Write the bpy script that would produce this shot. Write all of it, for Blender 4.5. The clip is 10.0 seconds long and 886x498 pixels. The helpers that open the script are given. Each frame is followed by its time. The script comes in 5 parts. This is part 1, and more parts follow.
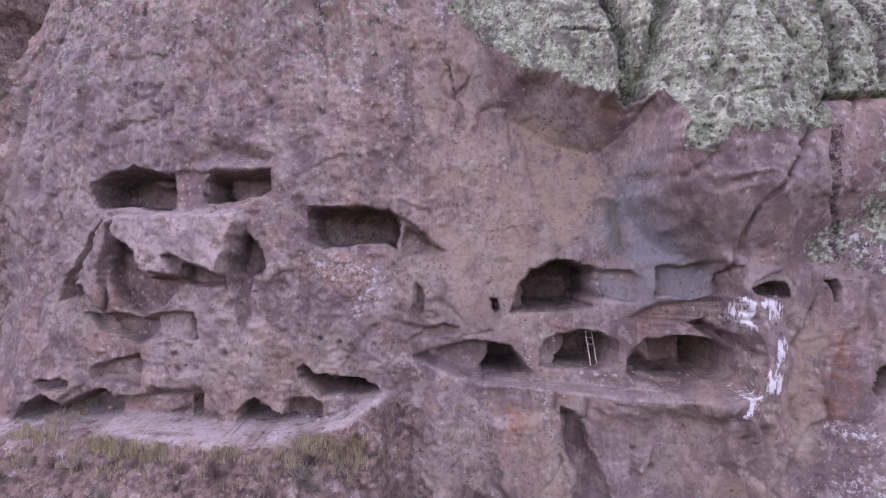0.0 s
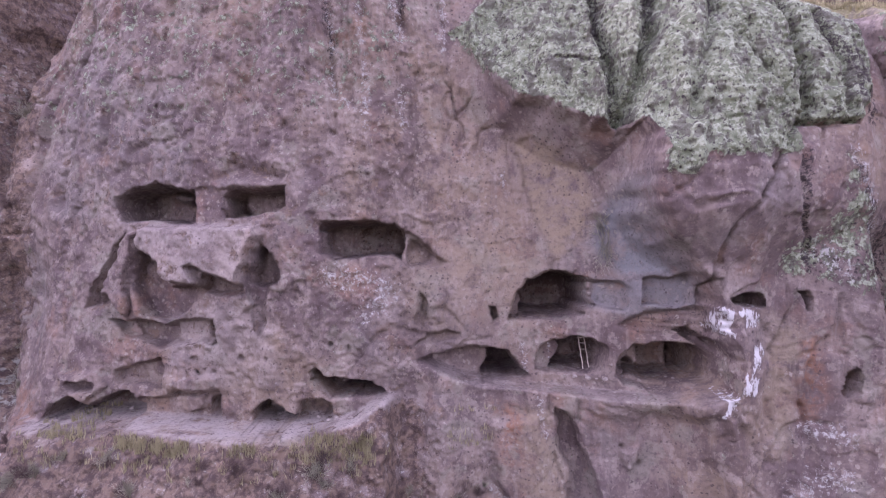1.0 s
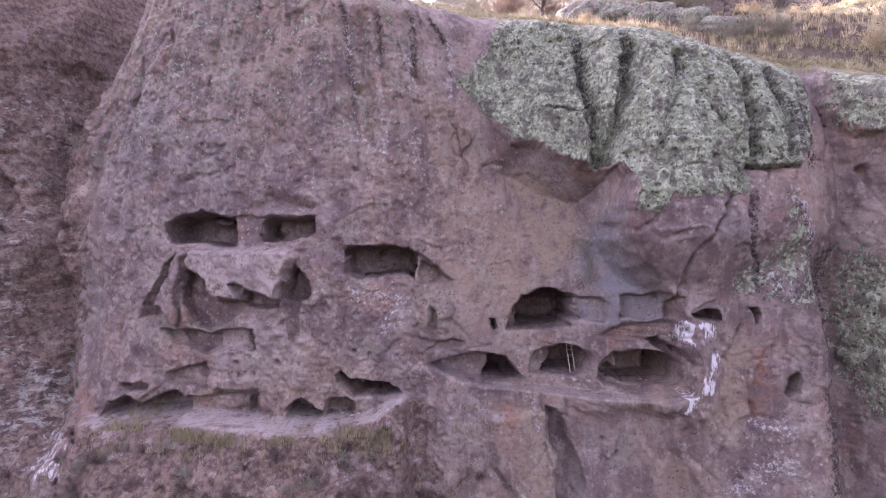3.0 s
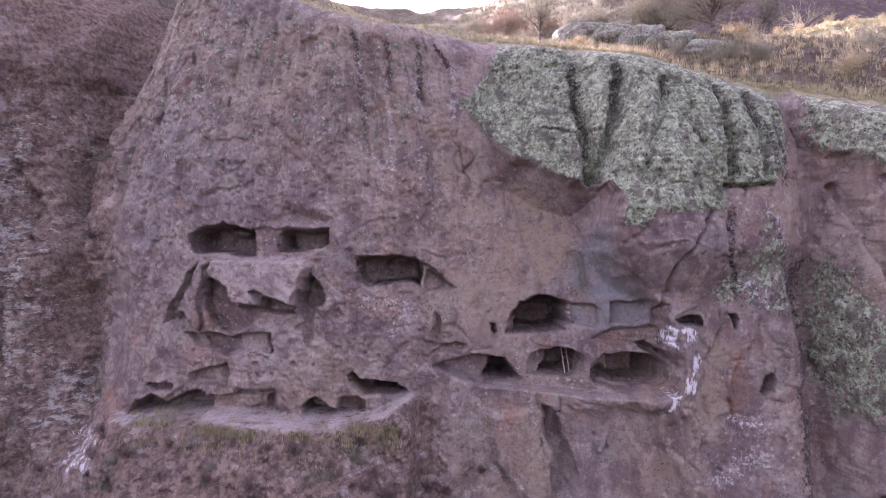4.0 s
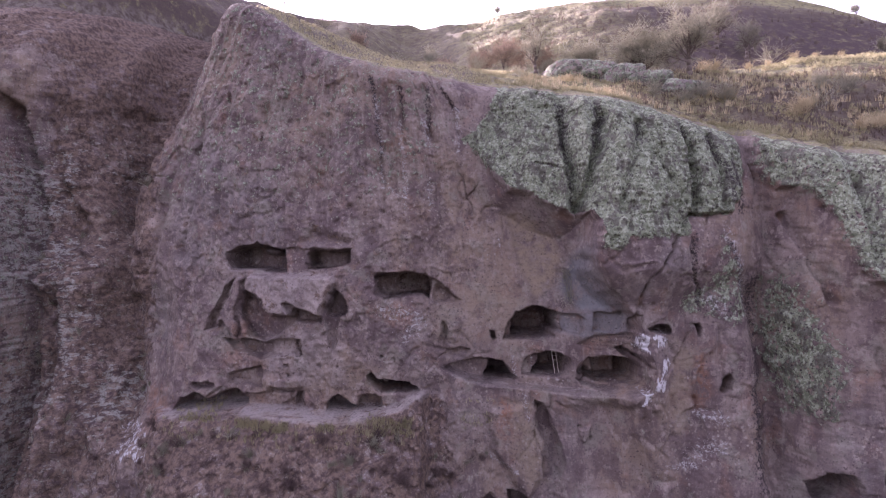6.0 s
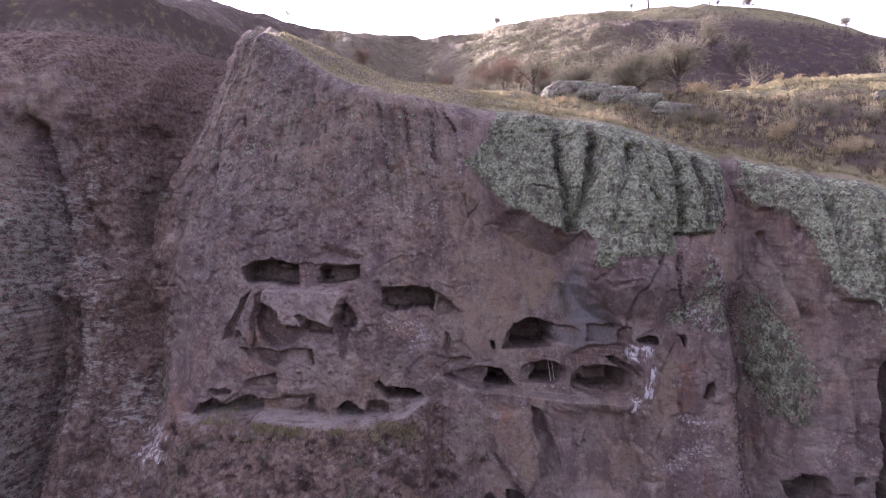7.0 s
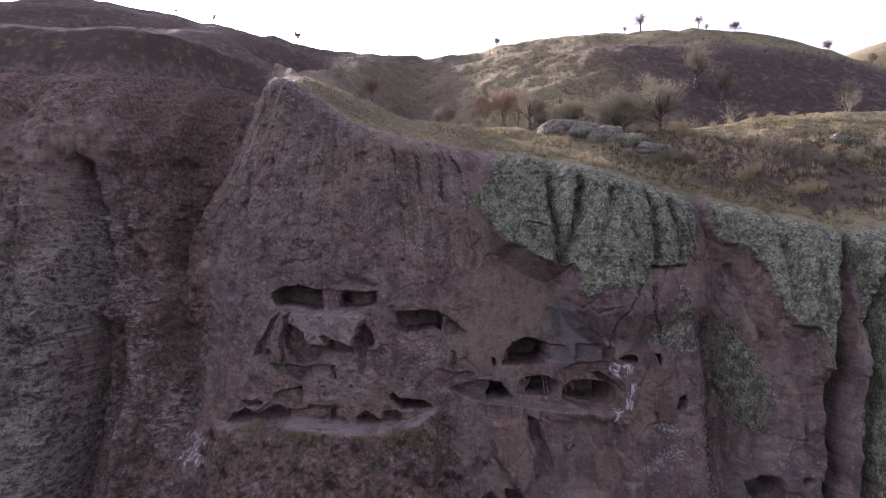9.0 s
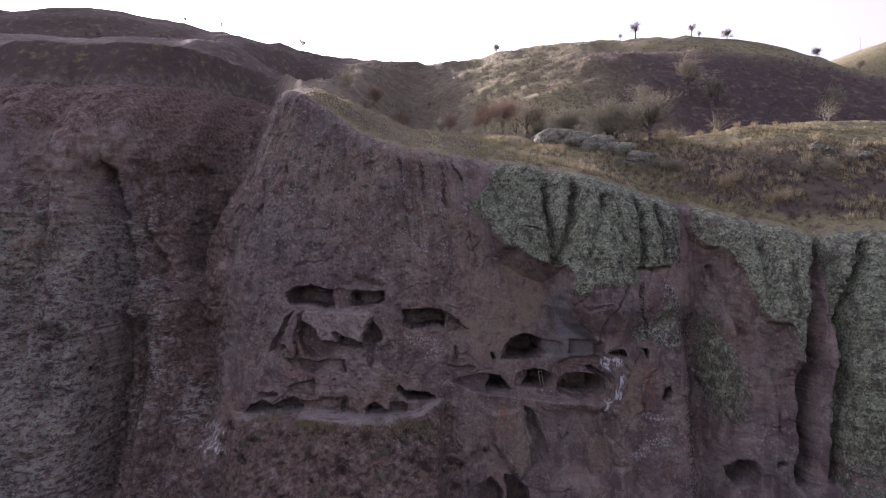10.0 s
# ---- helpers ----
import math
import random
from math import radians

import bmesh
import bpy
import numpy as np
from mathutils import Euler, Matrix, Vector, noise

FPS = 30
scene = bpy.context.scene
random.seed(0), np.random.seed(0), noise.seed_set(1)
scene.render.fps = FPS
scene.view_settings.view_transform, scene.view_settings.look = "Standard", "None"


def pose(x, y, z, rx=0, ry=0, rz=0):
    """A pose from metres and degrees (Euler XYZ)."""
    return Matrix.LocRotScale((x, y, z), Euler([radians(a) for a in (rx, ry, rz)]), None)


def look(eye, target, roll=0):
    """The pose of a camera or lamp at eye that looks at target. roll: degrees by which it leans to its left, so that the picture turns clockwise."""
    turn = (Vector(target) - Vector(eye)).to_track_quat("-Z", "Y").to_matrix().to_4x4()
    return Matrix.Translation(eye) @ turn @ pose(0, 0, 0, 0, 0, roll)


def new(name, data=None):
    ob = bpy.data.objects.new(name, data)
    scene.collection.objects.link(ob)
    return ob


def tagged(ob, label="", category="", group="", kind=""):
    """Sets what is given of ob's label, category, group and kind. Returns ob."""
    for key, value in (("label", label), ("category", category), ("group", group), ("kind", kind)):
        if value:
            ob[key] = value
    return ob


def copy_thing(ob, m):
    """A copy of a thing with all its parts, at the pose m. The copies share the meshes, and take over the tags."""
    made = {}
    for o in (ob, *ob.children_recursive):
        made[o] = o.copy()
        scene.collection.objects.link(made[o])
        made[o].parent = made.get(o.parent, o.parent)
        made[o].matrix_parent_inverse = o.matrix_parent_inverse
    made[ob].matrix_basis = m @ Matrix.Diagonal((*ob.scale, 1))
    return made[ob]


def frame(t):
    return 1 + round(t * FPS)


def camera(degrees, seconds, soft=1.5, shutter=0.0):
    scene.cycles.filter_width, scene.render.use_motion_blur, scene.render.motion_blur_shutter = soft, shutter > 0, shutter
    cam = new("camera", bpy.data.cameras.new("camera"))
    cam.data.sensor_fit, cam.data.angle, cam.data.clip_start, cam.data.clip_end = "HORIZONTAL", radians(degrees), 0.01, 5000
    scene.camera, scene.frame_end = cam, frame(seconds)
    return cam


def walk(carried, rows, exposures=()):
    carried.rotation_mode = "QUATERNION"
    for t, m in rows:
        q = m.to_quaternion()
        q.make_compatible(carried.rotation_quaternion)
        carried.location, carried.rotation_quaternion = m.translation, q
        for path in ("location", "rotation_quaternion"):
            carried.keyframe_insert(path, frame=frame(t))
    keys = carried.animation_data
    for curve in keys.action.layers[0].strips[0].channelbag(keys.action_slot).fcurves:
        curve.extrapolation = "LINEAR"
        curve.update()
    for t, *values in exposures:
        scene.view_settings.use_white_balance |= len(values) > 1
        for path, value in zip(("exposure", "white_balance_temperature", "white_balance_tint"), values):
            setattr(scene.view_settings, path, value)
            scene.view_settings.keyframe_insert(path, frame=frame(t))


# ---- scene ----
# camera: a drone that backs away from a cliff and climbs, looking level
cam = camera(73.0, 10.0, soft=1.1)
METRES, AHEAD, EYE = 35.0, 1.351, 20.0
ROWS = [
    (0.0, 0.0, 0.0, 0.0, 0.0, 0.0, -0.0),
    (0.5, -0.0022, -0.0303, 0.0126, -0.02, -0.01, -0.01),
    (1.0, -0.0047, -0.064, 0.0252, -0.0, -0.02, -0.03),
    (1.5, -0.0088, -0.1007, 0.0383, -0.02, -0.04, -0.06),
    (2.0, -0.0133, -0.1398, 0.0517, -0.03, -0.05, -0.07),
    (2.5, -0.0176, -0.1809, 0.0644, -0.01, -0.06, -0.09),
    (4.0, -0.0328, -0.3139, 0.1018, 0.02, 0.03, -0.14),
    (4.5, -0.0377, -0.36, 0.1149, 0.01, 0.02, -0.12),
    (5.0, -0.0427, -0.4065, 0.1275, 0.0, 0.01, -0.13),
    (5.5, -0.0478, -0.4533, 0.139, 0.0, 0.03, -0.12),
    (7.0, -0.0639, -0.5969, 0.2091, -0.02, 0.02, -0.11),
    (7.5, -0.0698, -0.6457, 0.2394, -0.02, 0.02, -0.13),
    (8.0, -0.0771, -0.6943, 0.2677, -0.02, 0.02, -0.11),
    (8.5, -0.0841, -0.745, 0.294, -0.03, 0.01, -0.08),
    (9.0, -0.0906, -0.8003, 0.3172, -0.04, 0.01, -0.06),
    (9.5, -0.0974, -0.8608, 0.3278, -0.07, -0.02, -0.05),
    (10.0, -0.1037, -0.9284, 0.3285, -0.07, -0.02, -0.02),
]
EXPOSURES = [(0.0, 4.1, 5900, 49), (2.7, 3.95, 5900, 49), (5.0, 3.5, 5900, 48), (7.5, 2.85, 5900, 45), (10.0, 2.15, 5900, 39)]
walk(cam, [(t, pose(0, 0, EYE) @ pose(METRES * x, METRES * AHEAD * y, METRES * z, 90 + pitch, roll, yaw)) for t, x, y, z, yaw, pitch, roll in ROWS], EXPOSURES)

# ---- light: a low sun behind the cliff, and the sky ----
SUN_UP, SUN_LEFT = 23.3, 36.0
world = bpy.data.worlds.new("sky")
scene.world = world
world.use_nodes = True
wn, wl = world.node_tree.nodes, world.node_tree.links
sky = wn.new("ShaderNodeTexSky")
sky.sky_type, sky.sun_disc = "NISHITA", False
sky.sun_elevation, sky.sun_rotation = radians(SUN_UP), radians(-SUN_LEFT)
sky.air_density, sky.dust_density, sky.ozone_density = 1.0, 5.5, 1.0
haze = wn.new("ShaderNodeHueSaturation")  # thin high cloud pales the sky
haze.inputs["Saturation"].default_value = 0.3
wl.new(sky.outputs[0], haze.inputs["Color"])
wl.new(haze.outputs[0], wn["Background"].inputs[0])
wn["Background"].inputs[1].default_value = 0.075
sun = new("sun", bpy.data.lights.new("sun", "SUN"))
sun.data.energy, sun.data.angle, sun.data.color = 2.7, radians(0.55), (1.0, 0.9, 0.74)
sun.matrix_world = look((-math.sin(radians(SUN_LEFT)) * 300, math.cos(radians(SUN_LEFT)) * 300, math.tan(radians(SUN_UP)) * 300 + 60), (0, 0, 60))

# ---- noise and shape helpers ----


def hashed(i, j, k):
    n = (i * 374761393 + j * 668265263 + k * 2147483647 + 1274126177) & 0xFFFFFFFF
    n = ((n ^ (n >> 13)) * 1274126177) & 0xFFFFFFFF
    n = ((n ^ (n >> 15)) * 2246822519) & 0xFFFFFFFF
    return ((n ^ (n >> 16)) & 0xFFFF).astype(np.float64) / 32767.5 - 1.0


def value_noise(x, y, z):
    i, j, k = np.floor(x).astype(np.int64), np.floor(y).astype(np.int64), np.floor(z).astype(np.int64)
    u, v, w = x - i, y - j, z - k
    u, v, w = u * u * (3 - 2 * u), v * v * (3 - 2 * v), w * w * (3 - 2 * w)
    out = 0
    for a in (0, 1):
        for b in (0, 1):
            for c in (0, 1):
                out = out + hashed(i + a, j + b, k + c) * np.where(a, u, 1 - u) * np.where(b, v, 1 - v) * np.where(c, w, 1 - w)
    return out


def fbm(x, y, z, octaves=4, gain=0.5):
    out, amp = 0, 1.0
    for o in range(octaves):
        out = out + amp * value_noise(x * 2 ** o + 17.3 * o, y * 2 ** o + 5.1 * o, z * 2 ** o + 9.7 * o)
        amp *= gain
    return out


def ridged(x, y, z, octaves=4):
    out, amp = 0, 1.0
    for o in range(octaves):
        out = out + amp * (1 - 2 * np.abs(value_noise(x * 2 ** o + 3.7 * o, y * 2 ** o + 8.1 * o, z * 2 ** o + 1.9 * o)))
        amp *= 0.5
    return out


def smooth(a, b, v):
    t = np.clip((v - a) / (b - a), 0, 1)
    return t * t * (3 - 2 * t)


def line(v, *pairs):
    return np.interp(v, [p[0] for p in pairs], [p[1] for p in pairs])


def glide(v, *pairs):
    """Like line(), rounded off at the knots."""
    return sum(line(v + d, *pairs) for d in (-1.6, -0.8, 0, 0.8, 1.6)) / 5


def inside(x, z, poly):
    """Metres inside (+) or outside (-) of a polygon."""
    best = np.full(x.shape, 1e9)
    odd = np.zeros(x.shape, bool)
    for (ax, az), (bx, bz) in zip(poly, poly[1:] + poly[:1]):
        ex, ez = bx - ax, bz - az
        t = np.clip(((x - ax) * ex + (z - az) * ez) / (ex * ex + ez * ez + 1e-9), 0, 1)
        best = np.minimum(best, (x - ax - t * ex) ** 2 + (z - az - t * ez) ** 2)
        cross = ((az > z) != (bz > z)) & (x < (bx - ax) * (z - az) / (bz - az + 1e-12) + ax)
        odd ^= cross
    return np.where(odd, 1, -1) * np.sqrt(best)


def along(x, z, pts):
    """Metres from an open line."""
    best = np.full(x.shape, 1e9)
    for (ax, az), (bx, bz) in zip(pts, pts[1:]):
        ex, ez = bx - ax, bz - az
        t = np.clip(((x - ax) * ex + (z - az) * ez) / (ex * ex + ez * ez + 1e-9), 0, 1)
        best = np.minimum(best, (x - ax - t * ex) ** 2 + (z - az - t * ez) ** 2)
    return np.sqrt(best)


# ---- the cliff's plan: its foot, its middle and its brow ----
def brow_height(x):
    return glide(x, (-120, 61), (-62, 61.5), (-54, 64.5), (-46, 65.5), (-37, 61), (-29, 57.8), (-23.9, 55.3), (-19.5, 51.6), (-15, 48.2), (-10.7, 46.8), (-4, 45.6), (2, 44.9), (6, 44.5), (10, 43.4), (14, 42.6), (18, 41.8), (21.5, 40.3), (25.5, 38.8), (30, 37.9), (34.4, 35.8), (37.5, 34.9), (40.6, 34.1), (42.6, 32.9), (44, 32.8), (46, 33.7), (52, 33.8), (60, 33), (120, 31))


def cliff_base(x, z):
    foot = glide(x, (-120, 42), (-62, 44), (-50, 44.5), (-42, 45), (-30, 44.5), (-14, 43.8), (4, 44.5), (10, 43.5), (14, 40.8), (18, 38.6), (22, 36.8), (26, 35.2), (31, 34), (35, 30.5), (40, 28.5), (44, 25), (60, 20), (120, 8))
    mid = glide(x, (-120, 44), (-62, 46), (-56, 47.5), (-50, 50), (-46, 52.5), (-42, 52.5), (-37, 50), (-30, 46.5), (-24, 44), (-14, 41), (-8, 41), (0, 42.8), (8, 42.3), (13, 40.2), (16.5, 38.4), (21, 36.6), (26, 35), (31, 35.5), (35, 31.5), (40, 28.5), (44, 25), (60, 20), (120, 8))
    brow = glide(x, (-120, 60), (-62, 58), (-56, 63), (-50, 72), (-46, 76), (-41, 75), (-37, 66), (-32, 56.5), (-26, 51.5), (-20, 48.5), (-13, 43.8), (-6, 43.2), (4, 46.2), (11, 43), (18, 41.5), (24, 40.5), (30, 40.5), (34, 37.5), (38, 34.5), (44, 31), (60, 27), (120, 16))
    top = brow_height(x)
    low = smooth(-2, 18, z) * (mid - foot) + foot
    k = np.clip((z - 17) / (top - 17), 0, 1)
    return low + (brow - mid) * k ** 1.6


def prow_base(x, z):
    """The forward surface: lobed overhang, prow and the pillar under it."""
    plan = line(x, (-2, 42.6), (1, 42.0), (8, 38.3), (11.8, 36.6), (13.2, 33.2), (16, 32.9), (19, 32.9), (23.5, 34.2), (27, 35), (30, 36.6), (34, 39))
    high = line(x, (-2, 42.6), (1, 41.6), (8, 37.8), (12, 35.6), (15, 34.2), (19, 33.6), (23.5, 34.4), (27, 35), (30, 36.6), (34, 39))
    plan = plan + (high - plan) * smooth(26.5, 30, z)
    up = np.maximum(z - 27, 0)
    return plan + 0.16 * up + 0.022 * np.maximum(z - 28, 0) ** 2 + 2.6 * smooth(24.5, 19.0, z)


# ---- materials ----


class Nodes:
    """A node material with short calls."""

    def __init__(self, name):
        self.m = bpy.data.materials.new(name)
        self.m.use_nodes = True
        self.t = self.m.node_tree
        self.bsdf = self.t.nodes["Principled BSDF"]
        self.bsdf.inputs["Specular IOR Level"].default_value = 0.2

    def n(self, kind, **inputs):
        node = self.t.nodes.new(kind)
        for k, v in inputs.items():
            self.put(node, k.replace("_", " "), v)
        return node

    def put(self, node, key, v):
        s = node.inputs[key]
        if isinstance(v, bpy.types.NodeSocket):
            self.t.links.new(v, s)
        elif isinstance(v, tuple) and len(v) == 3 and s.type == "RGBA":
            s.default_value = (*v, 1)
        else:
            s.default_value = v

    def attr(self, name):
        node = self.t.nodes.new("ShaderNodeAttribute")
        node.attribute_name = name
        return node.outputs["Fac"]

    def noise(self, scale, detail=4.0, rough=0.55, stretch=(1, 1, 1), out="Fac"):
        p = self.n("ShaderNodeNewGeometry").outputs["Position"]
        mp = self.n("ShaderNodeMapping", Vector=p)
        mp.inputs["Scale"].default_value = stretch
        return self.n("ShaderNodeTexNoise", Vector=mp.outputs[0], Scale=scale, Detail=detail, Roughness=rough).outputs[out]

    def ramp(self, v, a, b):
        r = self.n("ShaderNodeMapRange", Value=v)
        r.interpolation_type = "SMOOTHSTEP"
        r.inputs["From Min"].default_value, r.inputs["From Max"].default_value = a, b
        return r.outputs[0]

    def math(self, op, a, b=0.0):
        node = self.t.nodes.new("ShaderNodeMath")
        node.operation = op
        for s, v in zip(node.inputs, (a, b)):
            if isinstance(v, bpy.types.NodeSocket):
                self.t.links.new(v, s)
            else:
                s.default_value = v
        return node.outputs[0]

    def mix(self, f, a, b):
        node = self.t.nodes.new("ShaderNodeMix")
        node.data_type = "RGBA"
        for i, v in ((0, f), (6, a), (7, b)):
            s = node.inputs[i]
            if isinstance(v, bpy.types.NodeSocket):
                self.t.links.new(v, s)
            elif isinstance(v, tuple):
                s.default_value = (*v, 1)
            else:
                s.default_value = v
        return node.outputs[2]

    def done(self, colour, rough=0.95, bump=None, strength=0.5, distance=0.1):
        self.put(self.bsdf, "Base Color", colour)
        self.put(self.bsdf, "Roughness", rough)
        if bump is not None:
            b = self.n("ShaderNodeBump", Height=bump, Strength=strength, Distance=distance)
            self.put(self.bsdf, "Normal", b.outputs[0])
        return self.m


def rock_material():
    k = Nodes("tuff_rock")
    big, mid, fine, grit = k.noise(0.11, 4, 0.5), k.noise(0.55, 6, 0.58), k.noise(3.2, 6, 0.66), k.noise(11.0, 4, 0.7)
    c = k.mix(k.ramp(big, 0.36, 0.64), (0.168, 0.124, 0.118), (0.290, 0.232, 0.198))
    zone = k.noise(0.07, 4, 0.55, (1, 1, 0.8))
    c = k.mix(k.math("MULTIPLY", k.ramp(zone, 0.47, 0.60), 0.75), c, (0.315, 0.240, 0.170))
    c = k.mix(k.math("MULTIPLY", k.ramp(zone, 0.48, 0.34), 0.5), c, (0.235, 0.215, 0.205))
    # soft blotches, light and dark
    c = k.mix(k.math("MULTIPLY", k.ramp(mid, 0.44, 0.68), 0.62), c, (0.350, 0.280, 0.240))
    c = k.mix(k.math("MULTIPLY", k.ramp(k.noise(0.34, 6, 0.6, (1, 1, 0.75)), 0.47, 0.62), 0.72), c, (0.118, 0.083, 0.082))
    c = k.mix(k.math("MULTIPLY", k.ramp(k.noise(0.26, 5, 0.6), 0.53, 0.70), 0.5), c, (0.31, 0.180, 0.120))
    # rain streaks down the face
    c = k.mix(k.math("MULTIPLY", k.ramp(k.noise(0.9, 6, 0.58, (1, 1, 0.07)), 0.50, 0.70), 0.5), c, (0.140, 0.102, 0.098))
    c = k.mix(k.math("MULTIPLY", k.ramp(k.noise(1.2, 6, 0.6, (1, 1, 0.12)), 0.54, 0.70), 0.45), c, (0.40, 0.335, 0.29))
    # patina that flaked off in patches with crisp edges
    c = k.mix(k.math("MULTIPLY", k.ramp(k.noise(0.5, 9, 0.6, (1, 1, 0.8)), 0.545, 0.575), 0.30), c, (0.130, 0.094, 0.088))
    c = k.mix(k.math("MULTIPLY", k.ramp(k.noise(0.9, 10, 0.64, (1, 1, 0.8)), 0.565, 0.595), 0.42), c, (0.41, 0.345, 0.295))
    c = k.mix(k.math("MULTIPLY", k.ramp(k.noise(0.31, 10, 0.66), 0.56, 0.60), 0.45), c, (0.300, 0.280, 0.225))
    # ochre and grey stone laid bare, pale dust where feet and hands wore it
    c = k.mix(k.math("MULTIPLY", k.attr("ochre"), k.ramp(k.noise(0.7, 6, 0.7), 0.34, 0.58)), c, (0.325, 0.258, 0.182))
    c = k.mix(k.math("MULTIPLY", k.attr("grey"), k.ramp(k.noise(0.8, 6, 0.7), 0.28, 0.50)), c, (0.225, 0.232, 0.235))
    c = k.mix(k.math("MULTIPLY", k.attr("dust"), k.ramp(mid, 0.30, 0.55)), c, (0.43, 0.375, 0.34))
    c = k.mix(k.math("MULTIPLY", k.attr("rust"), k.ramp(k.noise(0.9, 7, 0.7), 0.40, 0.60)), c, (0.30, 0.150, 0.085))
    # grain
    c = k.mix(k.math("MULTIPLY", k.ramp(fine, 0.50, 0.64), 0.46), c, (0.110, 0.085, 0.080))
    c = k.mix(k.math("MULTIPLY", k.ramp(k.noise(4.6, 6, 0.7), 0.54, 0.68), 0.34), c, (0.42, 0.36, 0.31))
    c = k.mix(k.math("MULTIPLY", k.ramp(grit, 0.54, 0.66), 0.2), c, (0.09, 0.07, 0.065))
    chip = k.n("ShaderNodeTexVoronoi", Vector=k.n("ShaderNodeNewGeometry").outputs["Position"], Scale=1.7)
    chips = k.math("SUBTRACT", 1.0, k.ramp(k.math("ADD", chip.outputs["Distance"], k.math("MULTIPLY", k.noise(5.0, 5, 0.7), 0.9)), 0.62, 0.70))
    c = k.mix(k.math("MULTIPLY", chips, k.math("MULTIPLY", k.ramp(k.noise(0.22, 4, 0.6), 0.46, 0.60), 0.6)), c, (0.43, 0.38, 0.32))
    pore = k.n("ShaderNodeTexVoronoi", Vector=k.n("ShaderNodeNewGeometry").outputs["Position"], Scale=2.3)
    pores = k.math("SUBTRACT", 1.0, k.ramp(k.math("ADD", pore.outputs["Distance"], k.math("MULTIPLY", k.noise(4.0, 5, 0.7), 0.8)), 0.54, 0.60))
    c = k.mix(k.math("MULTIPLY", pores, k.math("MULTIPLY", k.ramp(k.noise(0.3, 4, 0.6), 0.44, 0.58), 0.7)), c, (0.07, 0.05, 0.05))
    # lichen: a crust with gaps, pale where old, dark spots within
    crust = k.noise(1.5, 9, 0.72)
    cover = k.math("ADD", k.math("SUBTRACT", k.math("MULTIPLY", k.attr("lichen"), 0.72), 0.36), k.math("MULTIPLY", k.math("SUBTRACT", crust, 0.5), 2.2))
    cover = k.ramp(cover, -0.03, 0.09)
    lc = k.mix(k.ramp(k.noise(0.6, 6, 0.65), 0.42, 0.60), (0.180, 0.208, 0.130), (0.255, 0.292, 0.192))
    lc = k.mix(k.math("MULTIPLY", k.ramp(k.noise(2.6, 9, 0.74), 0.545, 0.575), 0.9), lc, (0.070, 0.060, 0.055))
    lc = k.mix(k.math("MULTIPLY", k.ramp(k.noise(3.0, 9, 0.74), 0.52, 0.56), 0.8), lc, (0.405, 0.445, 0.325))
    lc = k.mix(k.math("MULTIPLY", k.ramp(k.noise(1.1, 9, 0.68, (1, 1, 0.55)), 0.52, 0.56), 0.65), lc, (0.085, 0.072, 0.064))
    c = k.mix(cover, c, lc)
    spots = k.n("ShaderNodeTexVoronoi", Vector=k.n("ShaderNodeNewGeometry").outputs["Position"], Scale=2.6)
    sp = k.math("ADD", spots.outputs["Distance"], k.math("MULTIPLY", k.noise(3.0, 6, 0.72), 1.5))
    sp = k.math("SUBTRACT", 1.0, k.ramp(sp, 0.84, 0.93))
    c = k.mix(k.math("MULTIPLY", sp, k.ramp(k.attr("lichen"), 0.2, 0.7)), c, (0.055, 0.045, 0.044))
    # dark growth, crevice shade painted into runnels; darker strata, pale lichen specks, bird droppings
    dk = k.math("ADD", k.math("SUBTRACT", k.attr("dark"), 0.58), k.math("MULTIPLY", k.math("SUBTRACT", k.noise(3.4, 8, 0.8), 0.5), 3.0))
    c = k.mix(k.math("MULTIPLY", k.ramp(dk, 0.0, 0.10), 0.92), c, (0.050, 0.040, 0.041))
    sk = k.math("ADD", k.math("SUBTRACT", k.math("MULTIPLY", k.attr("speck"), 0.56), 0.50), k.math("MULTIPLY", k.math("SUBTRACT", k.noise(3.0, 10, 0.84), 0.5), 3.2))
    c = k.mix(k.math("MULTIPLY", k.ramp(sk, 0.0, 0.12), 0.85), c, (0.50, 0.49, 0.46))
    wh = k.math("ADD", k.math("SUBTRACT", k.attr("white"), 0.52), k.math("MULTIPLY", k.math("SUBTRACT", k.noise(2.4, 9, 0.76, (1, 1, 0.30)), 0.5), 4.6))
    c = k.mix(k.math("MULTIPLY", k.ramp(wh, 0.0, 0.3), k.ramp(k.attr("white"), 0.02, 0.2)), c, (0.66, 0.65, 0.64))
    # pale and dark flakes of lichen lying along the beds
    beds = k.noise(0.75, 9, 0.66, (1, 1, 2.4))
    fl = k.math("ADD", k.math("SUBTRACT", k.math("MULTIPLY", k.attr("flake"), 0.62), 0.62), k.math("MULTIPLY", k.math("SUBTRACT", beds, 0.5), 3.0))
    flake = k.math("MULTIPLY", k.ramp(fl, -0.02, 0.12), k.ramp(k.noise(4.0, 6, 0.7), 0.38, 0.52))
    gap = k.math("ADD", k.math("SUBTRACT", k.math("MULTIPLY", k.attr("flake"), 0.6), 0.6), k.math("MULTIPLY", k.math("SUBTRACT", k.noise(0.8, 8, 0.62, (1.1, 1.1, 2.0)), 0.5), 3.0))
    # earth colour, which also paints the shade of the gully
    so = k.mix(k.ramp(k.noise(1.6, 7, 0.7), 0.42, 0.58), (0.095, 0.066, 0.058), (0.215, 0.155, 0.115))
    so = k.mix(k.math("MULTIPLY", k.ramp(k.noise(5.2, 7, 0.76), 0.55, 0.64), 0.6), so, (0.33, 0.28, 0.23))
